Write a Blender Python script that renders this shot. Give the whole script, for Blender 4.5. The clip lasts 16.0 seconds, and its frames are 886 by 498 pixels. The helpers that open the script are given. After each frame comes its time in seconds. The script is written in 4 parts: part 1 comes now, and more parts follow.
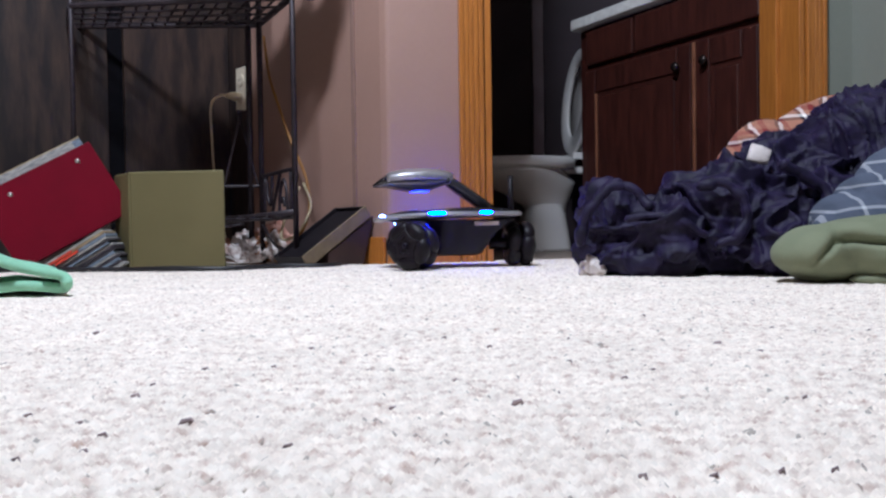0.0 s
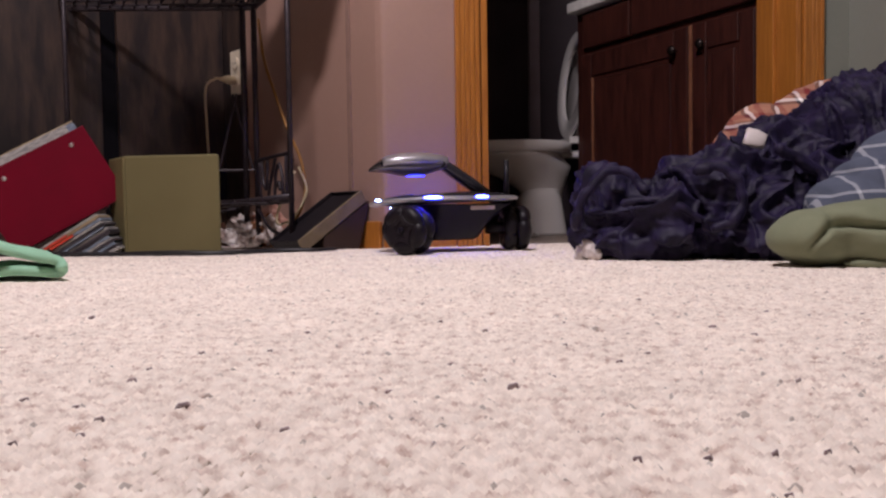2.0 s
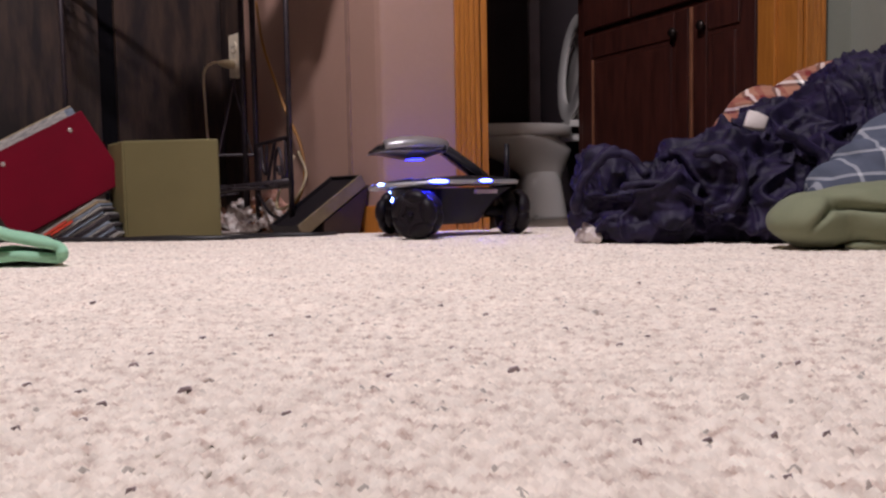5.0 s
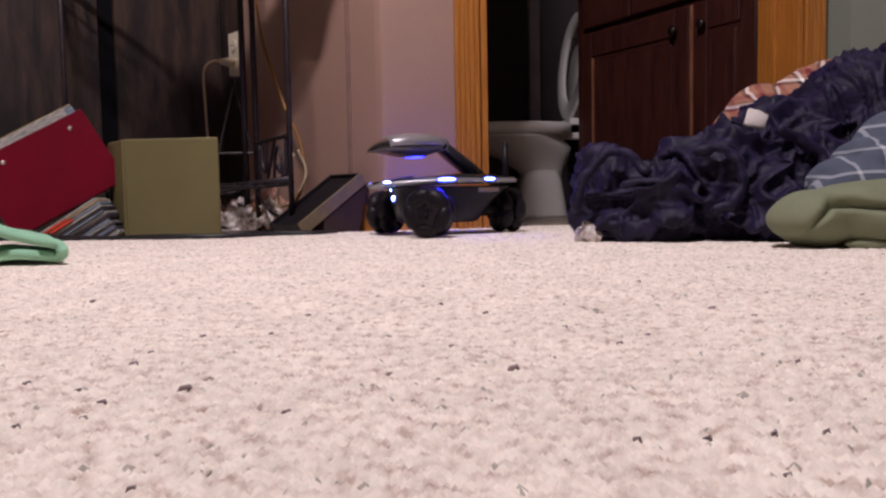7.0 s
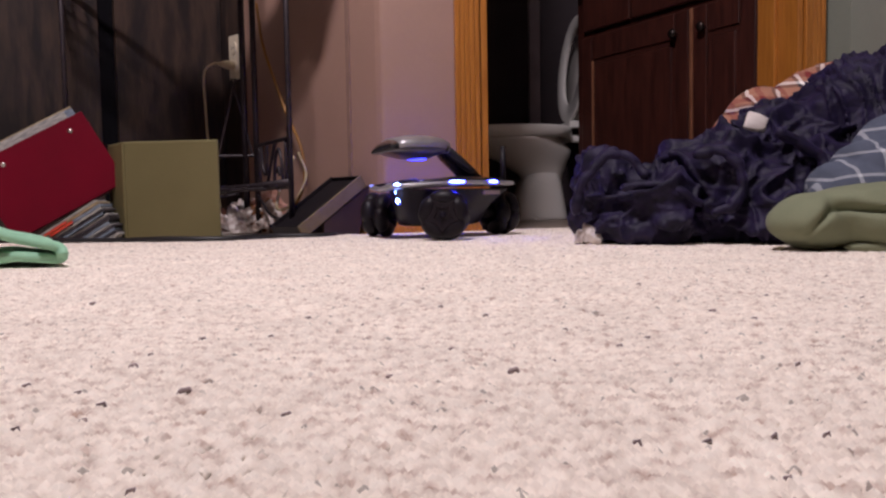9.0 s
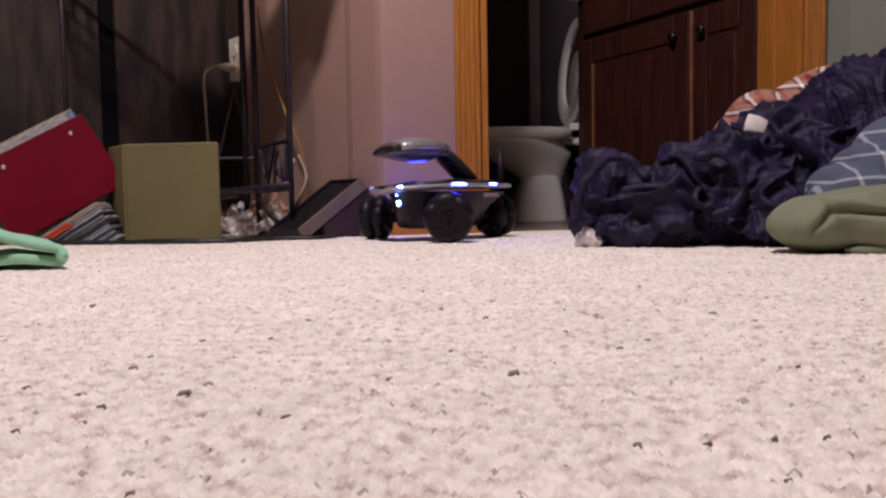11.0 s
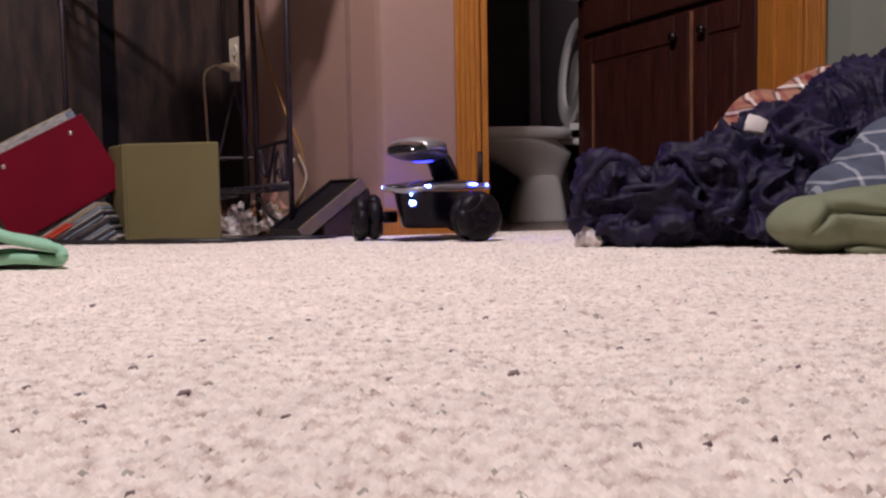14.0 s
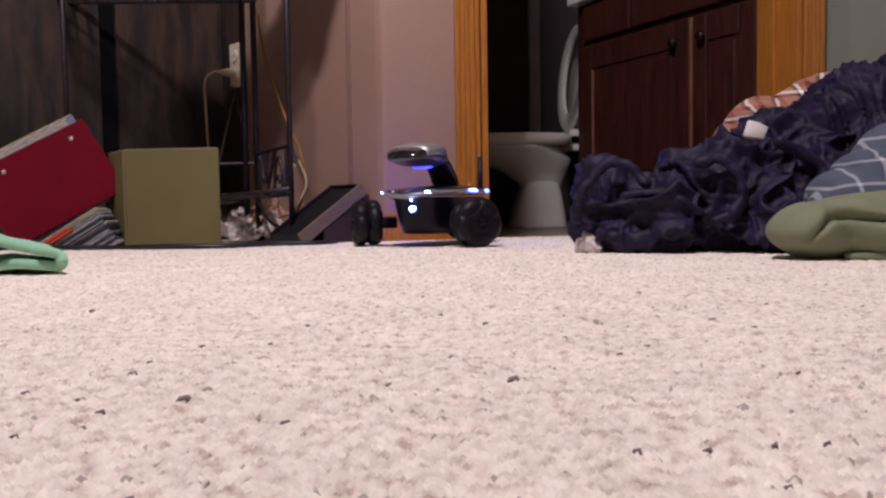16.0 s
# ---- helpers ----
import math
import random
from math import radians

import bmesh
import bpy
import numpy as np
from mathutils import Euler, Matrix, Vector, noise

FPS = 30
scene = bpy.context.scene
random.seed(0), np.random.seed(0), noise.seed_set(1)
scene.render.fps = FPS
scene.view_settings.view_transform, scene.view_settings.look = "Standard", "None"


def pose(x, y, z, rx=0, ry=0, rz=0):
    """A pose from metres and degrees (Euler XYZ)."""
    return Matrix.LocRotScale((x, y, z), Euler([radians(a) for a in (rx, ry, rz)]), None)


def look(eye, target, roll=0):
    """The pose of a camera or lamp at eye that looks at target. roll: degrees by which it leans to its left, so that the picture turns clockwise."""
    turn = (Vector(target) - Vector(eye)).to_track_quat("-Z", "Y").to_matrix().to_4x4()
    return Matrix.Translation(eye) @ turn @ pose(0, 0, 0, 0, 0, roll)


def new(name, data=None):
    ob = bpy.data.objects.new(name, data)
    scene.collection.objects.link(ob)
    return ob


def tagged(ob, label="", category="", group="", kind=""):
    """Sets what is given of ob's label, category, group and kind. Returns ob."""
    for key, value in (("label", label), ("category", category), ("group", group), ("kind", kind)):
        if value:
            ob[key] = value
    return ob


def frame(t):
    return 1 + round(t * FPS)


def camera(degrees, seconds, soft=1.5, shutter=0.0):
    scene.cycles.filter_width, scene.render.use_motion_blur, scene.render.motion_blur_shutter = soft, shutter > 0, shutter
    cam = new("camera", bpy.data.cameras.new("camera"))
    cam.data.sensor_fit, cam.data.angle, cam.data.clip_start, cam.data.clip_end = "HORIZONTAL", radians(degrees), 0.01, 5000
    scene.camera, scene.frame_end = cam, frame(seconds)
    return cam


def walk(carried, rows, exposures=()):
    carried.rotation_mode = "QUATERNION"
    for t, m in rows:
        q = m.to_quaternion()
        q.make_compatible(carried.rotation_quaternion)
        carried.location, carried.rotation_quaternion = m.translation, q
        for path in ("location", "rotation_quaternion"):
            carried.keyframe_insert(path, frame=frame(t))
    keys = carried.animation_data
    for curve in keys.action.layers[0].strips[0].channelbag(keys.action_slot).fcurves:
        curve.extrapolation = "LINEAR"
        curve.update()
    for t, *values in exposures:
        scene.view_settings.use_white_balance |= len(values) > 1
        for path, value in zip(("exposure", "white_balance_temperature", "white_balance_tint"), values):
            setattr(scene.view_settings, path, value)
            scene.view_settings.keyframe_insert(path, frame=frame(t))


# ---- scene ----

cam = camera(60.8, 16.0, soft=2.4)
# seconds, pitch, lean, turn
TILTS = [(0.0, -1.24, 0.83, 0.31), (0.1, -0.87, 0.83, 0.34), (0.2, -1.15, 0.85, 0.31), (0.3, -1.86, 0.88, 0.42),
         (0.4, -2.05, 0.90, 0.46), (0.5, -2.14, 0.90, 0.50), (0.6, -2.18, 0.90, 0.46), (0.7, -1.96, 0.85, 0.45),
         (0.8, -1.50, 0.80, 0.35), (0.9, -1.38, 0.75, 0.30), (1.0, -0.60, 0.65, 0.06), (1.1, -0.96, 0.70, 0.10),
         (1.2, -0.94, 0.75, 0.10), (1.3, -0.98, 0.80, 0.00), (1.4, -1.45, 0.82, -0.03), (1.5, -1.83, 0.82, -0.03),
         (1.6, -2.15, 0.83, -0.02), (2.0, -2.43, 0.85, 0.0), (2.5, -2.92, 0.86, 0.04), (3.0, -3.01, 0.83, 0.01),
         (3.5, -3.00, 0.90, 0.0), (4.0, -3.54, 1.08, -0.02), (4.2, -3.60, 1.08, -0.01), (6.3, -3.66, 1.05, 0.0),
         (6.5, -3.66, 1.05, 0.0), (7.0, -3.77, 1.07, 0.0), (7.5, -3.44, 1.03, 0.0), (8.0, -3.42, 1.0, 0.02),
         (8.5, -3.44, 1.02, 0.01), (9.0, -3.57, 1.03, 0.0), (11.5, -3.35, 1.0, 0.01), (12.0, -3.31, 1.01, 0.02),
         (12.5, -3.21, 0.95, 0.01), (13.0, -3.28, 0.94, 0.01), (13.5, -3.39, 0.98, 0.02), (14.0, -3.39, 0.98, 0.01),
         (14.5, -3.28, 0.94, 0.01), (15.0, -3.12, 0.99, 0.01), (15.5, -3.05, 0.93, 0.0), (16.0, -2.96, 0.91, 0.0)]
EXPOSURES = [(0.0, 0.40, 5150, -11), (0.15, 0.29, 5700, -4), (0.3, 0.0, 6350, 5), (3.7, 0.0, 6350, 5), (4.0, 0.02, 6200, 1), (4.2, 0.02, 6200, 1), (6.3, 0.0, 6350, 5), (16.0, 0.0, 6350, 5)]
walk(cam, [(t, pose(0, 0, 0.07, 90 + p, r, y)) for t, p, r, y in TILTS], EXPOSURES)

# ---- light ----
world = bpy.data.worlds.new("night")
scene.world = world
world.use_nodes = True
world.node_tree.nodes["Background"].inputs[0].default_value = (0.03, 0.035, 0.05, 1)
world.node_tree.nodes["Background"].inputs[1].default_value = 0.1


def lamp(name, kind, place, target, watts, colour, size):
    data = bpy.data.lights.new(name, kind)
    data.energy, data.color = watts, colour
    if kind == "AREA":
        data.shape, data.size = "DISK", size
    else:
        data.shadow_soft_size = size
    ob = new(name, data)
    ob.matrix_world = look(place, target)
    return ob


LAMP = (-0.34, 0.30, 2.35)
lamp("ceiling_bulb", "AREA", LAMP, (0.0, 2.4, 0.2), 87, (1.0, 0.858, 0.935), 0.42)


# ---- materials ----
def node_mat(name):
    m = bpy.data.materials.new(name)
    m.use_nodes = True
    nt = m.node_tree
    return m, nt, nt.nodes["Principled BSDF"]


def mat(name, a, b=None, rough=0.6, scale=20.0, stretch=(1, 1, 1), bump=0.0, fine=200.0, metal=0.0, spread=(0.35, 0.65), coat=0.0, sheen=0.0,
        island=0.0, detail=6.0, spec=0.5):
    """Two colours mixed by noise at two scales, with fine relief."""
    m, nt, bs = node_mat(name)
    b = b or tuple(c * 0.8 for c in a)
    N, L = nt.nodes.new, nt.links.new
    tc, mp = N("ShaderNodeTexCoord"), N("ShaderNodeMapping")
    mp.inputs["Scale"].default_value = stretch
    L(tc.outputs["Object"], mp.inputs["Vector"])
    n1, n2 = N("ShaderNodeTexNoise"), N("ShaderNodeTexNoise")
    n1.inputs["Scale"].default_value, n1.inputs["Detail"].default_value = scale, detail
    n2.inputs["Scale"].default_value, n2.inputs["Detail"].default_value = fine, 3
    L(mp.outputs[0], n1.inputs["Vector"]), L(mp.outputs[0], n2.inputs["Vector"])
    mix = N("ShaderNodeMath")
    mix.operation = "MULTIPLY_ADD"
    mix.inputs[1].default_value = 0.3
    L(n2.outputs["Fac"], mix.inputs[0]), L(n1.outputs["Fac"], mix.inputs[2])
    ramp = N("ShaderNodeValToRGB")
    e = ramp.color_ramp.elements
    e[0].position, e[1].position = spread[0] + 0.15, spread[1] + 0.15
    e[0].color, e[1].color = (*b, 1), (*a, 1)
    L(mix.outputs[0], ramp.inputs[0])
    out = ramp.outputs[0]
    if island:
        geo, hsv = N("ShaderNodeNewGeometry"), N("ShaderNodeHueSaturation")
        mr = N("ShaderNodeMapRange")
        mr.inputs[3].default_value, mr.inputs[4].default_value = 1 - island, 1 + island
        L(geo.outputs["Random Per Island"], mr.inputs[0]), L(mr.outputs[0], hsv.inputs["Value"]), L(out, hsv.inputs["Color"])
        out = hsv.outputs[0]
    L(out, bs.inputs["Base Color"])
    bs.inputs["Roughness"].default_value, bs.inputs["Metallic"].default_value = rough, metal
    bs.inputs["Specular IOR Level"].default_value = spec
    bs.inputs["Sheen Roughness"].default_value, bs.inputs["Sheen Tint"].default_value = 0.35, (0.50, 0.40, 1.0, 1)
    bs.inputs["Coat Weight"].default_value, bs.inputs["Sheen Weight"].default_value = coat, sheen
    if bump:
        bp = N("ShaderNodeBump")
        bp.inputs["Strength"].default_value, bp.inputs["Distance"].default_value = bump, 0.002
        L(mix.outputs[0], bp.inputs["Height"]), L(bp.outputs[0], bs.inputs["Normal"])
    return m


def glow(name, colour, strength):
    m, nt, bs = node_mat(name)
    bs.inputs["Base Color"].default_value = (0.6, 0.7, 0.9, 1)
    bs.inputs["Emission Color"].default_value, bs.inputs["Emission Strength"].default_value = (*colour, 1), strength
    return m


def plaid(name, base, stripes, scale):
    """Woven checks: bands of colour along two object axes."""
    m, nt, bs = node_mat(name)
    N, L = nt.nodes.new, nt.links.new
    tc = N("ShaderNodeTexCoord")
    sep = N("ShaderNodeSeparateXYZ")
    noi = N("ShaderNodeTexNoise")
    noi.inputs["Scale"].default_value = 9
    warp = N("ShaderNodeVectorMath")
    warp.operation = "MULTIPLY_ADD"
    warp.inputs[1].default_value = (0.018, 0.018, 0.018)
    L(tc.outputs["Object"], noi.inputs["Vector"]), L(noi.outputs["Color"], warp.inputs[0]), L(tc.outputs["Object"], warp.inputs[2])
    L(warp.outputs[0], sep.inputs[0])
    colour = None
    for axis, phase in stripes:
        w = N("ShaderNodeMath")
        w.operation = "MULTIPLY_ADD"
        w.inputs[1].default_value, w.inputs[2].default_value = scale, phase
        L(sep.outputs[axis], w.inputs[0])
        fr = N("ShaderNodeMath")
        fr.operation = "FRACT"
        L(w.outputs[0], fr.inputs[0])
        ramp = N("ShaderNodeValToRGB")
        ramp.color_ramp.interpolation = "CONSTANT"
        e = ramp.color_ramp.elements
        e[0].color, e[1].color = (*base[0], 1), (*base[1], 1)
        e[0].position, e[1].position = 0, 0.38
        for p, c in ((0.5, base[2]), (0.62, base[0]), (0.8, base[3])):
            k = e.new(p)
            k.color = (*c, 1)
        L(fr.outputs[0], ramp.inputs[0])
        if colour is None:
            colour = ramp.outputs[0]
        else:
            mx = N("ShaderNodeMix")
            mx.data_type = "RGBA"
            mx.inputs[0].default_value = 0.5
            L(colour, mx.inputs[6]), L(ramp.outputs[0], mx.inputs[7])
            colour = mx.outputs[2]
    L(colour, bs.inputs["Base Color"])
    bs.inputs["Roughness"].default_value = 0.9
    n2 = N("ShaderNodeTexNoise")
    n2.inputs["Scale"].default_value = 350
    bp = N("ShaderNodeBump")
    bp.inputs["Strength"].default_value, bp.inputs["Distance"].default_value = 0.4, 0.002
    L(n2.outputs["Fac"], bp.inputs["Height"]), L(bp.outputs[0], bs.inputs["Normal"])
    return m


def tuft_mat():
    """Cream twisted yarn: soft tan patches, a little change from tuft to tuft, and soft shading of the fibres."""
    m, nt, bs = node_mat("carpet_yarn")
    N, L = nt.nodes.new, nt.links.new
    geo, tc = N("ShaderNodeNewGeometry"), N("ShaderNodeTexCoord")
    fine, wide = N("ShaderNodeTexNoise"), N("ShaderNodeTexNoise")
    fine.inputs["Scale"].default_value, fine.inputs["Detail"].default_value = 130, 3
    wide.inputs["Scale"].default_value, wide.inputs["Detail"].default_value = 16, 3
    L(tc.outputs["Object"], fine.inputs["Vector"]), L(tc.outputs["Object"], wide.inputs["Vector"])
    ramp = N("ShaderNodeValToRGB")
    e = ramp.color_ramp.elements
    e[0].position, e[0].color = 0.26, (0.52, 0.385, 0.31, 1)
    e[1].position, e[1].color = 0.66, (0.95, 0.872, 0.768, 1)
    for p, c in ((0.36, (0.70, 0.585, 0.505)), (0.44, (0.82, 0.726, 0.628)), (0.53, (0.915, 0.822, 0.718))):
        k = e.new(p)
        k.color = (*c, 1)
    L(fine.outputs["Fac"], ramp.inputs[0])
    own, broad = N("ShaderNodeMapRange"), N("ShaderNodeMapRange")
    own.inputs[3].default_value, own.inputs[4].default_value = 0.90, 1.06
    broad.inputs[1].default_value, broad.inputs[2].default_value = 0.3, 0.7
    broad.inputs[3].default_value, broad.inputs[4].default_value = 0.92, 1.06
    L(geo.outputs["Random Per Island"], own.inputs[0]), L(wide.outputs["Fac"], broad.inputs[0])
    # one tuft in a hundred is dyed dark
    dark, mul2 = N("ShaderNodeMapRange"), N("ShaderNodeMath")
    dark.inputs[1].default_value, dark.inputs[2].default_value = 0.006, 0.010
    dark.inputs[3].default_value, dark.inputs[4].default_value = 0.55, 1.0
    mul2.operation = "MULTIPLY"
    L(geo.outputs["Random Per Island"], dark.inputs[0])
    mul, hsv = N("ShaderNodeMath"), N("ShaderNodeHueSaturation")
    mul.operation = "MULTIPLY"
    L(own.outputs[0], mul.inputs[0]), L(broad.outputs[0], mul.inputs[1])
    L(mul.outputs[0], mul2.inputs[0]), L(dark.outputs[0], mul2.inputs[1]), L(mul2.outputs[0], hsv.inputs["Value"]), L(ramp.outputs[0], hsv.inputs["Color"])
    L(hsv.outputs[0], bs.inputs["Base Color"])
    # fibres scatter light upwards: lean the shading normal to the vertical
    up, nz = N("ShaderNodeVectorMath"), N("ShaderNodeVectorMath")
    up.operation, nz.operation = "ADD", "NORMALIZE"
    up.inputs[1].default_value = (0, 0, 1.3)
    L(geo.outputs["Normal"], up.inputs[0]), L(up.outputs[0], nz.inputs[0]), L(nz.outputs[0], bs.inputs["Normal"])
    bs.inputs["Roughness"].default_value, bs.inputs["Specular IOR Level"].default_value = 0.95, 0.1
    return m


M_WALL = mat("painted_plaster", (0.335, 0.208, 0.160), (0.305, 0.188, 0.145), 0.5, 3, bump=0.25, fine=90)
# near-black because the unlit bathroom's shade is put into the wall colour
M_BATHWALL = mat("bath_shade_paint", (0.048, 0.028, 0.036), (0.036, 0.021, 0.027), 0.6, 4, bump=0.2)
# grey-green tint carries the lens's colour shading at the picture's edge
M_CASTWALL = mat("edge_cast_plaster", (0.215, 0.225, 0.185), (0.195, 0.205, 0.168), 0.75, 3, bump=0.25, fine=90)
M_BATHTRIM = mat("grey_trim_paint", (0.28, 0.22, 0.23), (0.22, 0.17, 0.18), 0.5, 8)
M_CEIL = mat("ceiling_paint", (0.50, 0.46, 0.42), (0.45, 0.41, 0.37), 0.9, 6, bump=0.5, fine=60)
M_OAK = mat("oak_trim", (0.43, 0.165, 0.028), (0.31, 0.11, 0.018), 0.35, 34, (7, 7, 0.3), 0.12, 150, coat=0.2)
M_PANEL = mat("dark_wood_panel", (0.045, 0.0255, 0.0175), (0.0095, 0.0055, 0.0056), 0.5, 12, (2.4, 2.4, 0.45), 0.2, 60, spread=(0.38, 0.66))
M_GROOVE = mat("panel_groove", (0.004, 0.0035, 0.005), rough=0.9, spec=0.1)
M_SEAM = mat("seam_shade", (0.25, 0.153, 0.120), (0.21, 0.13, 0.10), 0.6, 30)
M_VANITY = mat("cherry_cabinet", (0.050, 0.0138, 0.0095), (0.025, 0.0070, 0.0052), 0.36, 14, (5, 5, 0.5), 0.1, 100, coat=0.3)
# cherry made lighter: the light caught on bevelled edges is in the colour
M_EDGE = mat("lit_cherry_edge", (0.20, 0.085, 0.045), (0.12, 0.045, 0.022), 0.35, 30, (4, 4, 0.5))
M_COUNTER = mat("counter_laminate", (0.62, 0.60, 0.56), (0.52, 0.50, 0.47), 0.3, 60)
M_KNOB = mat("dark_bronze", (0.03, 0.022, 0.02), rough=0.35, metal=0.8)
M_PORC = mat("porcelain", (0.86, 0.83, 0.79), (0.82, 0.79, 0.75), 0.08, 4, coat=0.5)
M_TILE = mat("bath_vinyl", (0.30, 0.24, 0.19), (0.22, 0.17, 0.13), 0.4, 12, bump=0.1)
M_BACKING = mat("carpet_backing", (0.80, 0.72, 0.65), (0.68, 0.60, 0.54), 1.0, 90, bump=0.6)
M_YARN = tuft_mat()
M_FLECK = mat("dark_yarn", (0.34, 0.265, 0.265), (0.20, 0.155, 0.16), 0.95, 200)
M_OLIVE = mat("olive_vinyl", (0.148, 0.126, 0.056), (0.13, 0.111, 0.048), 0.6, 7, bump=0.12, fine=400, spec=0.25)
M_RED = mat("red_leatherette", (0.145, 0.002, 0.014), (0.12, 0.002, 0.012), 0.5, 9, bump=0.3, fine=420, spec=0.12)
M_STEEL = mat("rivet_steel", (0.7, 0.68, 0.65), rough=0.3, metal=1.0)
M_IRON = mat("wrought_iron", (0.035, 0.024, 0.028), (0.02, 0.014, 0.018), 0.5, 60, metal=0.3, bump=0.2)
M_PLATE = mat("ivory_plastic", (0.66, 0.58, 0.44), rough=0.4)
M_CORD = mat("beige_cord", (0.55, 0.45, 0.28), rough=0.5)
M_ORANGECORD = mat("orange_cord", (0.30, 0.135, 0.02), rough=0.5)
M_BLACKCORD = mat("black_cord", (0.012, 0.011, 0.013), rough=0.45)
M_TAN = mat("tan_board", (0.165, 0.122, 0.068), (0.125, 0.092, 0.050), 0.7, 30, bump=0.2)
M_DARKBOARD = mat("dark_board", (0.012, 0.009, 0.011), (0.008, 0.006, 0.008), 0.6, 12, spec=0.2)
M_BROWNBOX = mat("brown_card", (0.034, 0.014, 0.0095), (0.022, 0.009, 0.0065), 0.7, 20, bump=0.2)
M_NAVY = mat("navy_velour", (0.0150, 0.0090, 0.040), (0.0040, 0.0024, 0.014), 0.6, 42, (0.6, 1, 1.5), bump=1.0, fine=380, spec=0.28, sheen=0.15)
M_GREEN = mat("sage_cotton", (0.215, 0.235, 0.145), (0.18, 0.20, 0.12), 0.9, 18, bump=0.4, fine=500, sheen=0.04)
M_MINT = mat("mint_cotton", (0.35, 0.64, 0.44), (0.30, 0.57, 0.38), 0.9, 25, bump=0.4, fine=500, sheen=0.04)
M_WHITECLOTH = mat("white_cotton", (0.72, 0.66, 0.63), (0.58, 0.51, 0.48), 0.9, 50, bump=0.4, fine=400)
M_PLAID = plaid("plaid_flannel", [(0.36, 0.17, 0.11), (0.02, 0.012, 0.02), (0.95, 0.90, 0.86), (0.20, 0.025, 0.025)], [(0, 0.1), (2, 0.35)], 22)
M_STRIPE = plaid("blue_check_cotton", [(0.085, 0.10, 0.145), (0.07, 0.085, 0.125), (0.52, 0.54, 0.58), (0.075, 0.09, 0.13)], [(0, 0.2), (2, 0.6)], 29)
M_BODY = mat("gloss_black_plastic", (0.008, 0.0055, 0.015), rough=0.28, spec=0.2)
M_SILVER = mat("silver_plastic", (0.46, 0.45, 0.47), (0.38, 0.37, 0.39), 0.38, 30, metal=0.7)
M_GUN = mat("gunmetal_plastic", (0.055, 0.052, 0.062), rough=0.25, metal=0.6)
M_GREYMETAL = mat("grey_metallic_plastic", (0.20, 0.19, 0.215), (0.17, 0.16, 0.18), 0.3, 30, metal=0.7)
M_RUBBER = mat("black_rubber", (0.011, 0.008, 0.011), (0.007, 0.005, 0.008), 0.45, 60, bump=0.1, spec=0.2)
M_HUB = mat("hub_plastic", (0.014, 0.010, 0.014), rough=0.42, spec=0.2)
M_LENS = mat("lens_glass", (0.006, 0.006, 0.01), rough=0.05, coat=1.0)
M_LABEL = mat("grey_label", (0.45, 0.36, 0.33), rough=0.5)
M_BLUE = glow("blue_led", (0.010, 0.014, 1.0), 270)
M_WHITE = glow("white_led", (0.16, 0.28, 1.0), 42)
# emission in place of the deck lights' blue reflection under the head
M_HEADBLUE = glow("head_blue_cast", (0.02, 0.025, 1.0), 7)
# weak blue emission for the fringe of glow added around the lights
M_HALO = glow("blue_led_fringe", (0.03, 0.06, 1.0), 1.3)
M_PAPER = mat("magazine_paper", (0.42, 0.40, 0.36), (0.20, 0.20, 0.20), 0.5, 60, (1, 1, 6), island=0.5)
M_PAPERS = [M_PAPER, mat("blue_grey_magazine", (0.26, 0.31, 0.38), (0.10, 0.12, 0.16), 0.4, 40, (1, 1, 5)), mat("dark_magazine", (0.07, 0.06, 0.07), (0.03, 0.025, 0.03), 0.4, 40, (1, 1, 5)),
            mat("yellowed_magazine", (0.38, 0.30, 0.18), (0.24, 0.17, 0.09), 0.5, 40, (1, 1, 5))]
M_REDPAPER = mat("red_cover", (0.62, 0.06, 0.03), rough=0.35)
M_PINK = mat("crinkled_wrapper", (0.62, 0.38, 0.30), (0.34, 0.14, 0.10), 0.28, 34, bump=0.5, fine=120)
M_AMBER = mat("amber_wrapper", (0.40, 0.20, 0.10), (0.20, 0.08, 0.045), 0.2, 60, bump=0.4, fine=120)
M_CLEAR = mat("white_wrapper", (0.80, 0.75, 0.71), (0.40, 0.30, 0.26), 0.18, 55, bump=0.5, fine=120)


# ---- mesh helpers ----
def part(name, bm, material, parent=None, label="", smooth=False):
    me = bpy.data.meshes.new(name)
    bmesh.ops.recalc_face_normals(bm, faces=bm.faces)
    bm.to_mesh(me)
    bm.free()
    me.materials.append(material)
    if smooth:
        me.shade_smooth()
    ob = new(name, me)
    ob.parent = parent
    if label:
        ob["label"] = label
    return ob


def thing(name, label, category, m=Matrix(), group="", kind=""):
    ob = new(name)
    ob.empty_display_size = 0.02
    ob.matrix_world = m
    return tagged(ob, label, category, group, kind)


def box(bm, lo, hi, m=Matrix(), bevel=0.0, seg=2):
    v = [bm.verts.new(m @ Vector((x, y, z))) for x in (lo[0], hi[0]) for y in (lo[1], hi[1]) for z in (lo[2], hi[2])]
    fs = [bm.faces.new([v[i] for i in q]) for q in ((0, 1, 3, 2), (4, 6, 7, 5), (0, 4, 5, 1), (2, 3, 7, 6), (0, 2, 6, 4), (1, 5, 7, 3))]
    if bevel:
        es = {e for f in fs for e in f.edges}
        bmesh.ops.bevel(bm, geom=list(es), offset=bevel, segments=seg, affect="EDGES", profile=0.5)
    return bm


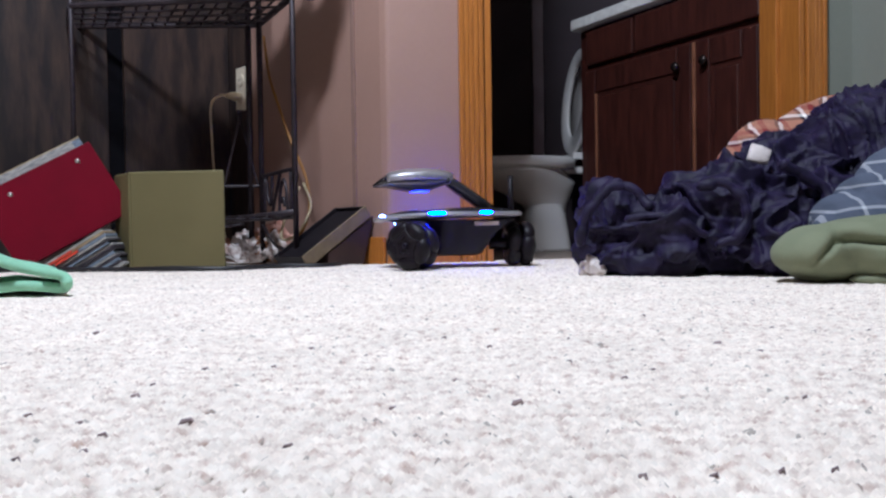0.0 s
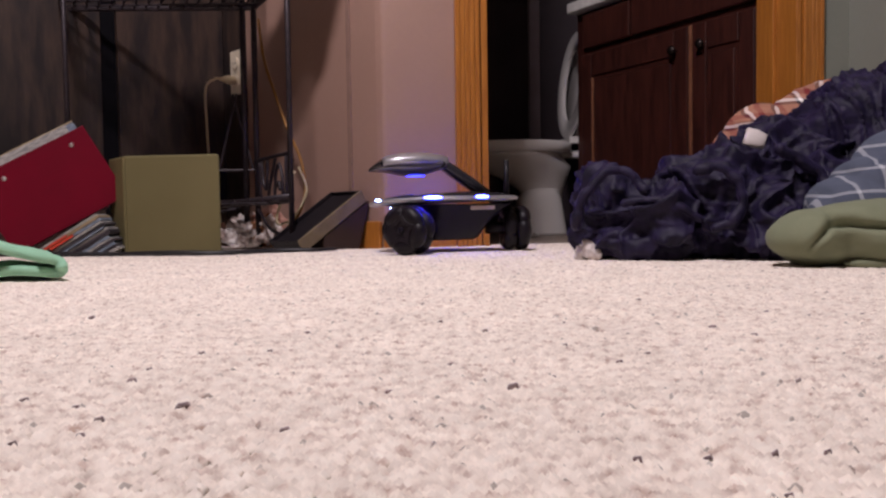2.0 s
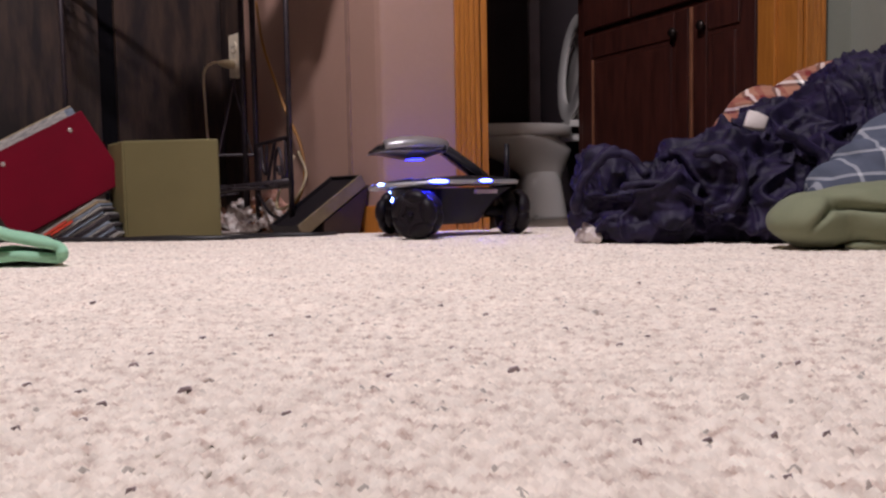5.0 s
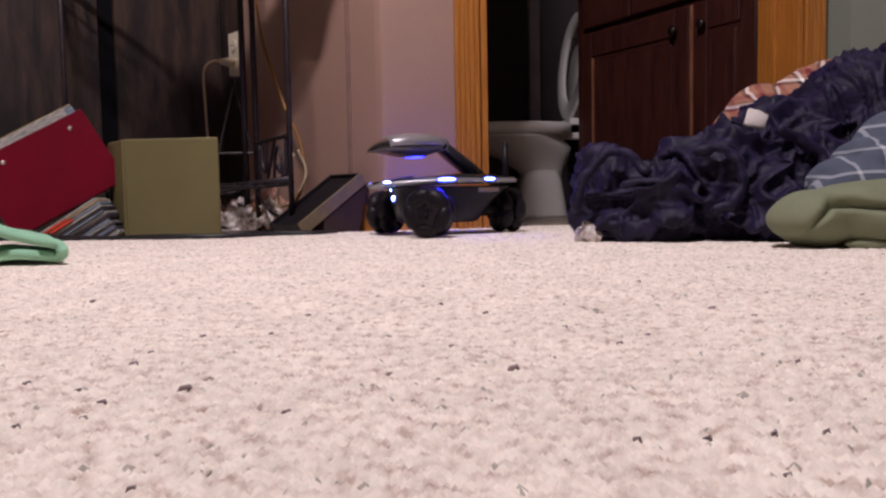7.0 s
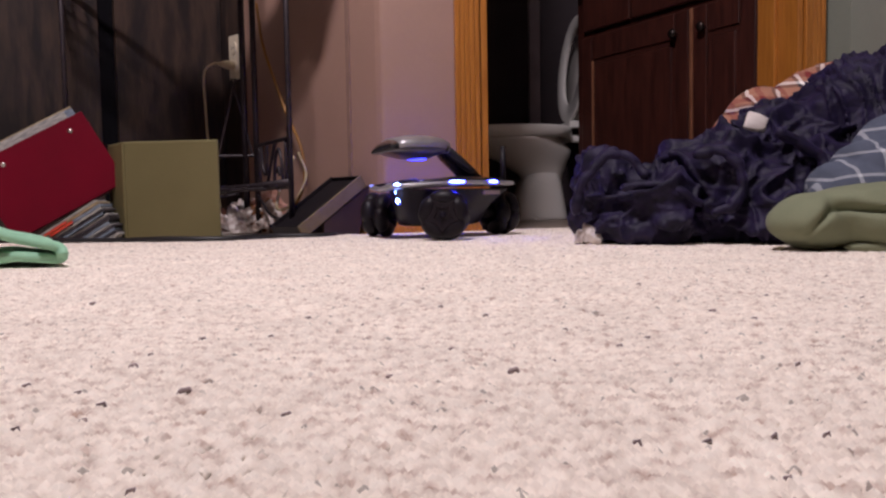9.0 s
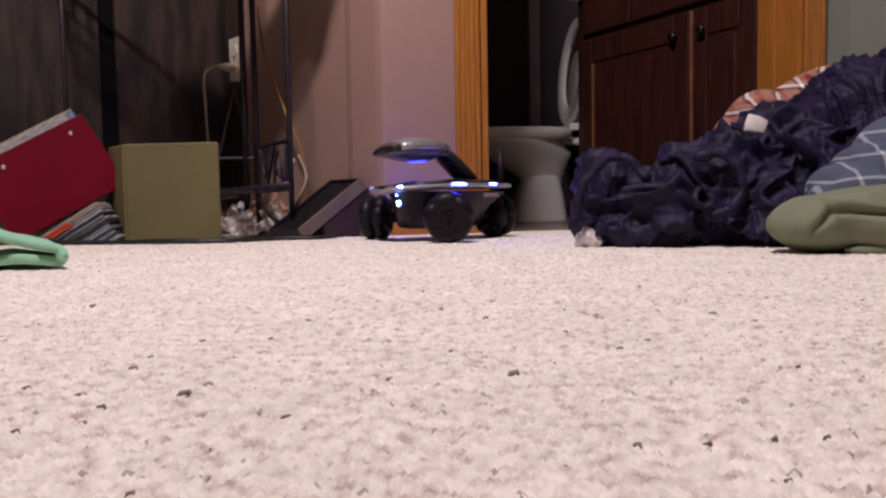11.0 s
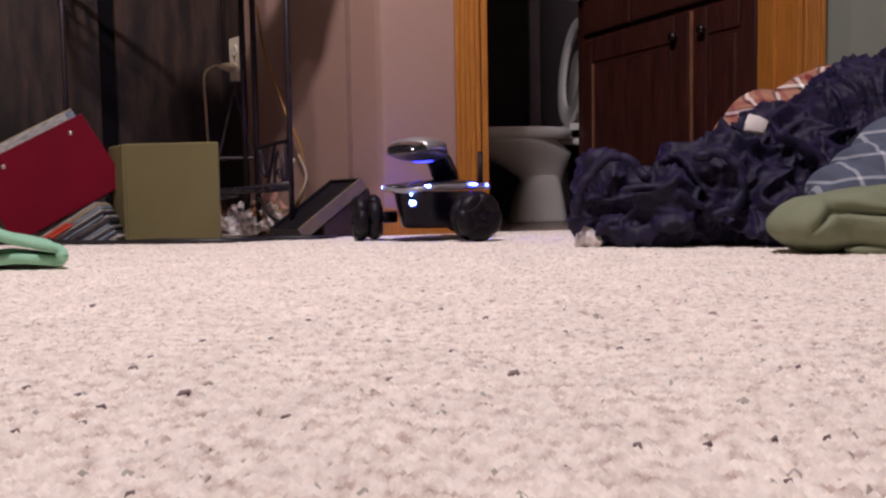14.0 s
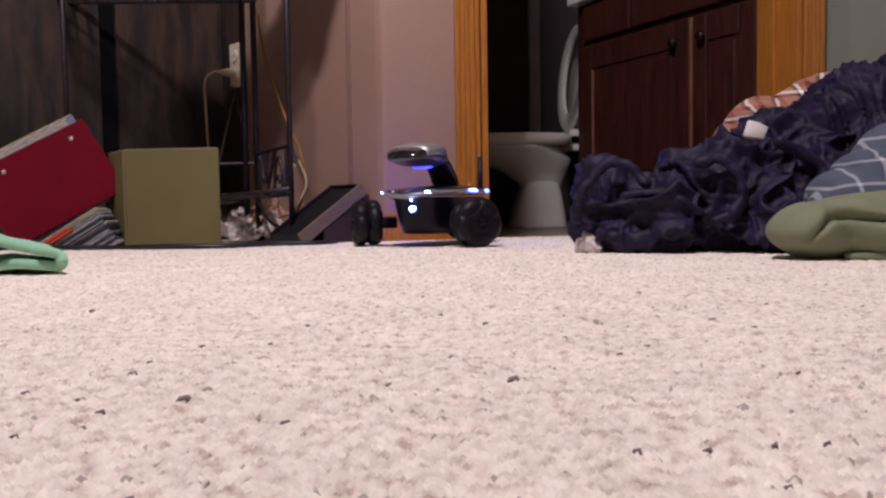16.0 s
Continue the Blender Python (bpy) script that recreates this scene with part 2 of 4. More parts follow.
def prism(bm, plan, z0, z1, bevel=0.0):
    """An upright block over a plan of points."""
    lo = [bm.verts.new((x, y, z0)) for x, y in plan]
    hi = [bm.verts.new((x, y, z1)) for x, y in plan]
    n = len(plan)
    fs = [bm.faces.new(lo[::-1]), bm.faces.new(hi)]
    fs += [bm.faces.new((lo[i], lo[(i + 1) % n], hi[(i + 1) % n], hi[i])) for i in range(n)]
    if bevel:
        es = {e for f in fs for e in f.edges}
        bmesh.ops.bevel(bm, geom=list(es), offset=bevel, segments=3, affect="EDGES", profile=0.5)
    return bm


def tube(bm, pts, r, n=8, closed=False):
    """A round bar through points; r may be a number or one for each point."""
    pts = [Vector(p) for p in pts]
    rs = r if isinstance(r, (list, tuple)) else [r] * len(pts)
    rings = []
    side = None
    for i, p in enumerate(pts):
        d = (pts[min(i + 1, len(pts) - 1)] - pts[max(i - 1, 0)]).normalized()
        if side is None:
            side = d.orthogonal().normalized()
        side = (side - d * side.dot(d)).normalized()
        up = d.cross(side)
        rings.append([bm.verts.new(p + (side * math.cos(a) + up * math.sin(a)) * rs[i]) for a in (2 * math.pi * k / n for k in range(n))])
    for a, b in zip(rings, rings[1:]):
        for k in range(n):
            bm.faces.new((a[k], a[(k + 1) % n], b[(k + 1) % n], b[k]))
    bm.faces.new(rings[0][::-1]), bm.faces.new(rings[-1])
    return bm


def smooth_path(pts, n=8):
    """Points along a soft curve through the given ones."""
    pts = [Vector(p) for p in pts]
    p = [2 * pts[0] - pts[1]] + pts + [2 * pts[-1] - pts[-2]]
    out = []
    for i in range(1, len(p) - 2):
        for k in range(n):
            t = k / n
            a, b, c, d = p[i - 1:i + 3]
            out.append(0.5 * (2 * b + (c - a) * t + (2 * a - 5 * b + 4 * c - d) * t * t + (3 * b - a - 3 * c + d) * t ** 3))
    return out + [pts[-1]]


def loft(bm, rings, cap=True):
    """A skin over rings of the same number of points."""
    rs = [[bm.verts.new(p) for p in r] for r in rings]
    n = len(rs[0])
    for a, b in zip(rs, rs[1:]):
        for k in range(n):
            bm.faces.new((a[k], a[(k + 1) % n], b[(k + 1) % n], b[k]))
    if cap:
        bm.faces.new(rs[0][::-1]), bm.faces.new(rs[-1])
    return bm


def lathe(bm, profile, m=Matrix(), n=24):
    """Turns (radius, height) about the local z axis."""
    return loft(bm, [[m @ Vector((r * math.cos(a), r * math.sin(a), z)) for a in (2 * math.pi * k / n for k in range(n))] for r, z in profile])


def blobs(name, balls, material, voxel, folds, parent=None, label="", floor=0.0, seed=0.0, crease=None):
    """Crumpled cloth: overlapping lumps fused to one skin, then folded by ridged noise."""
    bm = bmesh.new()
    for x, y, z, rx, ry, rz, *turn in balls:
        m = pose(x, y, z, 0, turn[0] if turn else 0, turn[1] if len(turn) > 1 else 0) @ Matrix.Diagonal((rx, ry, rz, 1))
        bmesh.ops.create_icosphere(bm, subdivisions=4, radius=1.0, matrix=m)
    me = bpy.data.meshes.new(name)
    bm.to_mesh(me)
    bm.free()
    ob = new(name, me)
    mod = ob.modifiers.new("fuse", "REMESH")
    mod.mode, mod.voxel_size = "VOXEL", voxel
    skin = bpy.data.meshes.new_from_object(ob.evaluated_get(bpy.context.evaluated_depsgraph_get()))
    ob.modifiers.clear()
    ob.data = skin
    bpy.data.meshes.remove(me)
    off = Vector((seed, seed * 1.7, seed * 0.6))
    moved = []
    for v in skin.vertices:
        p = v.co.copy()
        d = 0.0
        for size, amount, sx, sy, sz, *crisp in folds:
            q = Vector((p.x * sx, p.y * sy, p.z * sz)) / size + off
            q += 0.6 * noise.noise_vector(q * 0.7)
            n = noise.noise(q)
            if crisp:
                d += amount * (math.exp(-(n / 0.13) ** 2) - 0.3)
            elif amount < 0:
                d += -amount * (math.sqrt(abs(n) + 0.004) * 1.9 - 0.8)
            else:
                d += amount * n * 1.6
        if crease:
            d += crease(p)
        q = p + v.normal * d
        q.z = max(q.z, floor)
        moved.append(q)
    for v, q in zip(skin.vertices, moved):
        v.co = q
    skin.materials.clear()
    skin.materials.append(material)
    skin.shade_smooth()
    ob.parent = parent
    if label:
        ob["label"] = label
    ob.name = name
    return ob


# ---- the room ----
PILE = 0.008
DOOR = Vector((0.978, 0.208, 0))          # along the wall with the bathroom door
BACK = Vector((-0.208, 0.978, 0))         # through that wall
L0 = Vector((0.0943, 1.8275, 0))             # left side of the opening
W_OPEN, DEEP = 0.869, 0.15
CORNER = Vector((-0.139, 1.778, 0))
INNER = Vector((-0.645, 2.284, 0))
FAR_LEFT = Vector((-1.95, 0.979, 0))


def flat(v):
    return (v.x, v.y)


def structure(name, bm, material, label, category="wall"):
    ob = part(name, bm, material)
    return tagged(ob, label, category, kind="structure")


def build_room():
    # door wall, with the opening through it
    bm = bmesh.new()
    w0 = CORNER + DOOR * 0.012
    prism(bm, [flat(w0), flat(L0), flat(L0 + BACK * DEEP), flat(w0 + BACK * DEEP)], -PILE, 2.42)
    r0 = L0 + DOOR * W_OPEN
    k = L0 + DOOR * 1.020
    structure("wall_door_right", prism(bmesh.new(), [flat(r0), flat(k), flat(k + BACK * DEEP), flat(r0 + BACK * DEEP)], -PILE, 2.42), M_CASTWALL, "plaster wall beside the door casing, lens colour cast put into its tint")
    prism(bm, [flat(L0), flat(r0), flat(r0 + BACK * DEEP), flat(L0 + BACK * DEEP)], 2.05, 2.42)
    structure("wall_door", bm, M_WALL, "beige painted plaster wall around the bathroom doorway")
    # rounded outside corner
    bm = bmesh.new()
    pts = [flat(w0 + BACK * 0.11), flat(w0)]
    for i in range(7):
        a = radians(-78 - i * 9.5)
        pts.append((w0.x + BACK.x * 0.018 + 0.018 * math.cos(a), w0.y + BACK.y * 0.018 + 0.018 * math.sin(a)))
    side = (INNER - CORNER).normalized()
    pts.append(flat(CORNER + side * 0.02))
    pts.append(flat(CORNER + side * 0.05 + Vector((0.07, 0.07, 0))))
    prism(bm, pts, -PILE, 2.42)
    ob = part("wall_corner", bm, M_WALL, smooth=False)
    tagged(ob, "rounded outside plaster corner beside the doorway", "wall", kind="structure")
    # side wall with the outlet
    out = Vector((0.707, 0.707, 0))
    a, b = CORNER + side * 0.02, INNER
    structure("wall_side", prism(bmesh.new(), [flat(a), flat(b), flat(b + out * 0.1), flat(a + out * 0.1)], -PILE, 2.42), M_WALL,
              "beige plaster side wall of the niche")
    # dark wood panelling: boards with a groove between
    pan = (FAR_LEFT - INNER).normalized()
    bck = Vector((-0.707, 0.707, 0))
    structure("wall_panel_backing", prism(bmesh.new(), [flat(INNER + bck * 0.012), flat(FAR_LEFT + bck * 0.012), flat(FAR_LEFT + bck * 0.1), flat(INNER + bck * 0.1)], -PILE, 2.42),
              M_GROOVE, "dark backing behind wood panelling")
    wall = thing("wall_panelling", "dark walnut wood panelling in wide boards", "wall", kind="structure")
    total = (FAR_LEFT - INNER).length
    s = 0.0
    for w, gap in ((0.008, 0), (0.357, 0.045), (0.52, 0.009), (0.30, 0.009), (0.30, 0.009), (0.32, 0.009), (0.30, 0.009)):
        e = min(s + w, total)
        if w > 0.01 and e - s > 0.03:
            part("panel_board", prism(bmesh.new(), [flat(INNER + pan * s), flat(INNER + pan * (e - gap)), flat(INNER + pan * (e - gap) + bck * 0.012),
                                                     flat(INNER + pan * s + bck * 0.012)], -PILE, 2.42), M_PANEL, wall)
        s = e
    # dark board added round the inner corner, behind the outlet, to deepen the shade
    nrm = Vector((-0.707, -0.707, 0))
    p, q = CORNER + side * 0.595, INNER
    part("panel_board", prism(bmesh.new(), [flat(p + nrm * 0.006), flat(q + nrm * 0.006), flat(q), flat(p)], -PILE, 2.42), M_PANEL, wall)
    # closing walls
    k2 = k + Vector((0.208, -0.978, 0)) * 3.9
    structure("wall_right", prism(bmesh.new(), [flat(k), flat(k2), (k2.x + 0.1, k2.y), (k.x + 0.1, k.y + 0.02)], -PILE, 2.42), M_CASTWALL, "plaster wall beyond the door trim, lens colour cast put into its tint")
    structure("wall_left", prism(bmesh.new(), [flat(FAR_LEFT), (-1.95, k2.y), (-2.05, k2.y), (-2.05, 1.03)], -PILE, 2.42), M_WALL, "beige plaster wall")
    structure("wall_rear", prism(bmesh.new(), [(-2.05, k2.y), (k2.x + 0.1, k2.y), (k2.x + 0.1, k2.y - 0.1), (-2.05, k2.y - 0.1)], -PILE, 2.42), M_WALL, "beige plaster wall")
    structure("ceiling", prism(bmesh.new(), [(-2.1, -2.1), (2.3, -2.1), (2.3, 4.5), (-2.1, 4.5)], 2.42, 2.5), M_CEIL, "beige textured ceiling", "ceiling")
    # bathroom shell
    structure("bath_floor", prism(bmesh.new(), [flat(L0 + BACK * 0.06 - DOOR * 0.5), flat(L0 + BACK * 0.06 + DOOR * 1.6), (2.3, 4.4), (-0.7, 4.4)], -0.06, -0.010), M_TILE,
              "brown vinyl bathroom floor", "floor")
    # walls carry the bathroom's darkness in their own colour
    structure("wall_bath_far", prism(bmesh.new(), [(-0.75, 3.75), (2.3, 3.75), (2.3, 3.85), (-0.75, 3.85)], -0.02, 2.42), M_BATHWALL, "bathroom wall with the room's shade put into its dark colour")
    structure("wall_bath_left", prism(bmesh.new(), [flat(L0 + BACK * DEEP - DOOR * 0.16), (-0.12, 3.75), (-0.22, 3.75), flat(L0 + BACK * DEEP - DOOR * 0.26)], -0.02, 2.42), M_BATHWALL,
              "bathroom wall with the room's shade put into its dark colour")
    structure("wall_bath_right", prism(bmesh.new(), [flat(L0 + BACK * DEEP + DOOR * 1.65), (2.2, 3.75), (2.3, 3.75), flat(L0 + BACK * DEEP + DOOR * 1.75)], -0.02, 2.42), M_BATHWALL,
              "bathroom wall with the room's shade put into its dark colour")
    structure("bath_corner_trim", prism(bmesh.new(), [(0.428, 3.70), (0.482, 3.70), (0.482, 3.75), (0.428, 3.75)], -0.01, 2.42, 0.004), M_BATHTRIM,
              "pale vertical trim strip on the bathroom wall", "trim")
    # door trim of oak
    def casing(name, s0, s1):
        t = thing(name, "fluted oak door casing with orange varnish", "door trim", kind="structure")
        n = 5
        for i in range(n):
            a, b = s0 + (s1 - s0) * i / n, s0 + (s1 - s0) * (i + 1) / n - 0.0006
            d = 0.0145 if i in (0, n - 1) else 0.0125
            p, q = L0 + DOOR * a - BACK * 0.002, L0 + DOOR * b - BACK * 0.002
            part("flute", prism(bmesh.new(), [flat(p - BACK * d), flat(q - BACK * d), flat(q), flat(p)], -0.004, 2.12, 0.002), M_OAK, t)
    casing("casing_left", -0.064, -0.004)
    casing("casing_right", W_OPEN + 0.004, W_OPEN + 0.064)
    jamb = thing("door_jamb", "oak door jamb lining the bathroom doorway", "door frame", kind="structure")
    for nm, s0, s1, z0, z1 in (("jamb_side", 0.0, 0.016, -0.004, 2.05), ("jamb_side", W_OPEN - 0.016, W_OPEN, -0.004, 2.05), ("jamb_head", 0.016, W_OPEN - 0.016, 2.034, 2.05)):
        p, q = L0 + DOOR * s0, L0 + DOOR * s1
        part(nm, prism(bmesh.new(), [flat(p - BACK * 0.010), flat(q - BACK * 0.010), flat(q + BACK * (DEEP + 0.012)), flat(p + BACK * (DEEP + 0.012))], z0, z1, 0.002), M_OAK, jamb)
    for s0, s1 in ((0.016, 0.028), (W_OPEN - 0.028, W_OPEN - 0.016)):
        p, q = L0 + DOOR * s0 + BACK * 0.07, L0 + DOOR * s1 + BACK * 0.07
        part("door_stop", prism(bmesh.new(), [flat(p), flat(q), flat(q + BACK * 0.035), flat(p + BACK * 0.035)], -0.004, 2.034, 0.002), M_OAK, jamb)
    # oak baseboards
    p, q = CORNER - DOOR * 0.002, L0 - DOOR * 0.066
    f = -BACK * 0.012
    tagged(part("baseboard_door_wall", prism(bmesh.new(), [flat(p + f), flat(q + f), flat(q - BACK * 0.001), flat(p - BACK * 0.001)], -0.006, 0.062, 0.003), M_OAK),
           "low varnished oak baseboard", "baseboard", kind="structure")
    nrm = Vector((-0.707, -0.707, 0))
    p, q = CORNER + side * 0.004, INNER
    tagged(part("baseboard_side_wall", prism(bmesh.new(), [flat(p + nrm * 0.012), flat(q + nrm * 0.012), flat(q + nrm * 0.001), flat(p + nrm * 0.001)], -0.006, 0.062, 0.003), M_OAK),
           "low varnished oak baseboard", "baseboard", kind="structure")
    # a thin seam strip up the side wall, coloured darker as a shadow line
    p = CORNER + side * 0.112
    q = p + side * 0.013
    tagged(part("wall_seam_strip", prism(bmesh.new(), [flat(p + nrm * 0.006), flat(q + nrm * 0.006), flat(q), flat(p)], 0.064, 2.4, 0.001), M_SEAM),
           "narrow seam strip up the side wall, shadow line put into its colour", "trim", kind="structure")
    # threshold
    p, q = L0 + BACK * 0.045, L0 + BACK * 0.075
    e = DOOR * W_OPEN
    tagged(part("threshold", prism(bmesh.new(), [flat(p + DOOR * 0.03), flat(p + e - DOOR * 0.03), flat(q + e - DOOR * 0.03), flat(q + DOOR * 0.03)], -0.02, -0.003, 0.003), M_TAN),
           "tan metal carpet threshold in the doorway", "threshold", kind="structure")


def build_ceiling_lamp():
    t = thing("ceiling_lamp", "round frosted glass ceiling lamp, lit", "ceiling lamp")
    part("base", lathe(bmesh.new(), [(0.001, 2.42), (0.19, 2.419), (0.19, 2.39), (0.001, 2.39)], Matrix.Translation((LAMP[0], LAMP[1], 0))), M_STEEL, t)
    part("trim_ring", loft(bmesh.new(), [[Vector((LAMP[0] + r * math.cos(k * math.pi / 16), LAMP[1] + r * math.sin(k * math.pi / 16), z)) for k in range(32)] for r, z in ((0.18, 2.389), (0.195, 2.389), (0.195, 2.376), (0.18, 2.376))], cap=False), M_STEEL, t)


build_room()
build_ceiling_lamp()


# ---- bathroom ----
U = Vector((0.515, -0.857, 0))            # along the vanity's front, towards the door
NB = Vector((0.857, 0.515, 0))            # from its front to its back


def build_vanity():
    m = Matrix(((U.x, NB.x, 0, 0.54), (U.y, NB.y, 0, 2.85), (0, 0, 1, -0.010), (0, 0, 0, 1)))
    t = thing("vanity_cabinet", "dark cherry wood bathroom vanity with raised-panel doors", "cabinet", m)
    part("body", box(bmesh.new(), (-0.065, 0.02, 0.09), (0.74, 0.50, 0.84), bevel=0.003), M_VANITY, t)
    part("toe_kick", box(bmesh.new(), (-0.06, 0.03, 0.0), (0.73, 0.48, 0.0895)), M_DARKBOARD, t)

    def front(name, s0, s1, z0, z1):
        d = part(name, box(bmesh.new(), (s0, 0.0, z0), (s1, 0.019, z1), bevel=0.004), M_VANITY, t)
        w = 0.055
        for nm, a, b in (("stile", (s0, z0), (s0 + w, z1)), ("stile", (s1 - w, z0), (s1, z1)), ("rail", (s0 + w + 0.001, z1 - (0.085 if z1 - z0 > 0.3 else w)), (s1 - w - 0.001, z1)), ("rail", (s0 + w + 0.001, z0), (s1 - w - 0.001, z0 + w))):
            part(nm, box(bmesh.new(), (a[0] + 0.001, -0.007, a[1] + 0.001), (b[0] - 0.001, -0.0002, b[1] - 0.001), bevel=0.003), M_VANITY, d)
        bm = bmesh.new()
        i = w + 0.016
        if s1 - s0 > 0.2 and z1 - z0 > 0.2:
            box(bm, (s0 + i, -0.005, z0 + i), (s1 - i, -0.0002, z1 - i - 0.03), bevel=0.004)
            part("raised_panel", bm, M_VANITY, d)
        return d
    d1 = front("door", -0.015, 0.488, 0.13, 0.675)
    d2 = front("door", 0.506, 0.735, 0.13, 0.675)
    for s0, s1 in ((-0.015, 0.225), (0.235, 0.735)):
        part("drawer_front", box(bmesh.new(), (s0, 0.0, 0.70), (s1, 0.019, 0.825), bevel=0.005), M_VANITY, t)
    # stile and bead in the lighter colour stand for lit edges
    part("centre_stile", box(bmesh.new(), (0.4905, -0.006, 0.13), (0.5035, 0.019, 0.675), bevel=0.003), M_EDGE, t, "centre stile coloured lighter as if catching light")
    part("bead", box(bmesh.new(), (0.041, -0.010, 0.19), (0.049, -0.0002, 0.585), bevel=0.003), M_EDGE, d1, "bead coloured lighter as if catching light")
    for d, s in ((d1, 0.440), (d2, 0.552)):
        part("knob", lathe(bmesh.new(), [(0.005, 0.0), (0.005, 0.012), (0.013, 0.016), (0.016, 0.022), (0.012, 0.028), (0.001, 0.030)],
                           pose(s, -0.007, 0.605, 90, 0, 0), 16), M_KNOB, d, "dark bronze round knob", True)
    top = thing("vanity_countertop", "pale laminate vanity countertop", "countertop", m)
    part("slab", box(bmesh.new(), (-0.075, -0.025, 0.8405), (0.745, 0.52, 0.880), bevel=0.006), M_COUNTER, top)
    return t


def build_toilet():
    fw = Vector((-0.990, -0.139, 0))      # the bowl points along the bathroom, away from the vanity
    m = Matrix(((fw.x, -fw.y, 0, 0.50), (fw.y, fw.x, 0, 3.13), (0, 0, 0.93, -0.010), (0, 0, 0, 1)))
    t = thing("toilet", "white porcelain toilet with raised lid and seat", "toilet", m)

    def oval(cx, a, b, z, back=0.0, n=36, p=1.0):
        out = []
        for k in range(n):
            c, s = math.cos(2 * math.pi * k / n), math.sin(2 * math.pi * k / n)
            c, s = math.copysign(abs(c) ** p, c), math.copysign(abs(s) ** p, s)
            out.append(Vector((cx + (a if c > 0 else a - back) * c, b * s, z)))
        return out
    part("bowl", loft(bmesh.new(), [oval(0.085, 0.075, 0.055, 0.14), oval(0.10, 0.095, 0.075, 0.20), oval(0.125, 0.14, 0.10, 0.25), oval(0.17, 0.20, 0.145, 0.30), oval(0.20, 0.24, 0.176, 0.338, 0.05), oval(0.21, 0.250, 0.184, 0.352, 0.06)]), M_PORC, t, smooth=True)
    part("rim", loft(bmesh.new(), [oval(0.21, 0.240, 0.175, 0.3525, 0.03), oval(0.21, 0.254, 0.188, 0.357, 0.02, p=0.85), oval(0.21, 0.256, 0.190, 0.395, 0.02, p=0.85), oval(0.21, 0.248, 0.184, 0.402, 0.02, p=0.85), oval(0.21, 0.19, 0.13, 0.402, 0.07),
                                   oval(0.20, 0.17, 0.115, 0.37, 0.06), oval(0.19, 0.10, 0.07, 0.30)]), M_PORC, t, smooth=True)
    part("pedestal", loft(bmesh.new(), [oval(0.116, 0.119, 0.115, 0.0, p=0.6), oval(0.116, 0.116, 0.112, 0.015, p=0.6), oval(0.112, 0.102, 0.106, 0.09, p=0.6), oval(0.106, 0.086, 0.098, 0.16, p=0.65), oval(0.101, 0.070, 0.086, 0.195, p=0.7), oval(0.098, 0.045, 0.06, 0.217)]), M_PORC, t, smooth=True)
    part("foot_cap", lathe(bmesh.new(), [(0.011, 0.0), (0.011, 0.010), (0.007, 0.016), (0.0005, 0.018)], pose(0.150, 0.128, 0.0), 14), M_PORC, t, smooth=True)
    part("tank", box(bmesh.new(), (-0.31, -0.19, 0.411), (-0.14, 0.19, 0.74), bevel=0.03, seg=4), M_PORC, t, smooth=True)
    part("tank_lid", box(bmesh.new(), (-0.32, -0.20, 0.7405), (-0.13, 0.20, 0.775), bevel=0.012), M_PORC, t)
    part("rear_deck", box(bmesh.new(), (-0.30, -0.05, 0.335), (0.05, 0.05, 0.3705), bevel=0.012), M_PORC, t)
    part("rear_foot", box(bmesh.new(), (-0.28, -0.07, 0.0), (-0.13, 0.07, 0.411), bevel=0.02), M_PORC, t)
    tilt = pose(-0.015, 0, 0.425, 0, -95, 0)
    ring = []
    for a, b, z in ((0.232, 0.185, 0.0), (0.236, 0.19, 0.008), (0.225, 0.18, 0.018), (0.165, 0.118, 0.018), (0.155, 0.11, 0.008), (0.158, 0.112, 0.0)):
        ring.append([tilt @ Vector((0.235 + a * math.cos(k * math.pi / 18), b * math.sin(k * math.pi / 18), z)) for k in range(36)])
    part("seat", loft(bmesh.new(), ring + [ring[0]], cap=False), M_PORC, t, smooth=True)
    lid = [[pose(-0.045, 0, 0.425, 0, -97, 0) @ Vector((0.235 + a * math.cos(k * math.pi / 18), b * math.sin(k * math.pi / 18), z)) for k in range(36)]
           for a, b, z in ((0.225, 0.18, 0.0), (0.236, 0.19, 0.006), (0.23, 0.185, 0.016), (0.18, 0.14, 0.02))]
    part("lid", loft(bmesh.new(), lid), M_PORC, t, smooth=True)
    part("hinge", box(bmesh.new(), (-0.05, -0.09, 0.395), (0.0, 0.09, 0.425), bevel=0.004), M_PORC, t)


build_vanity()
build_toilet()


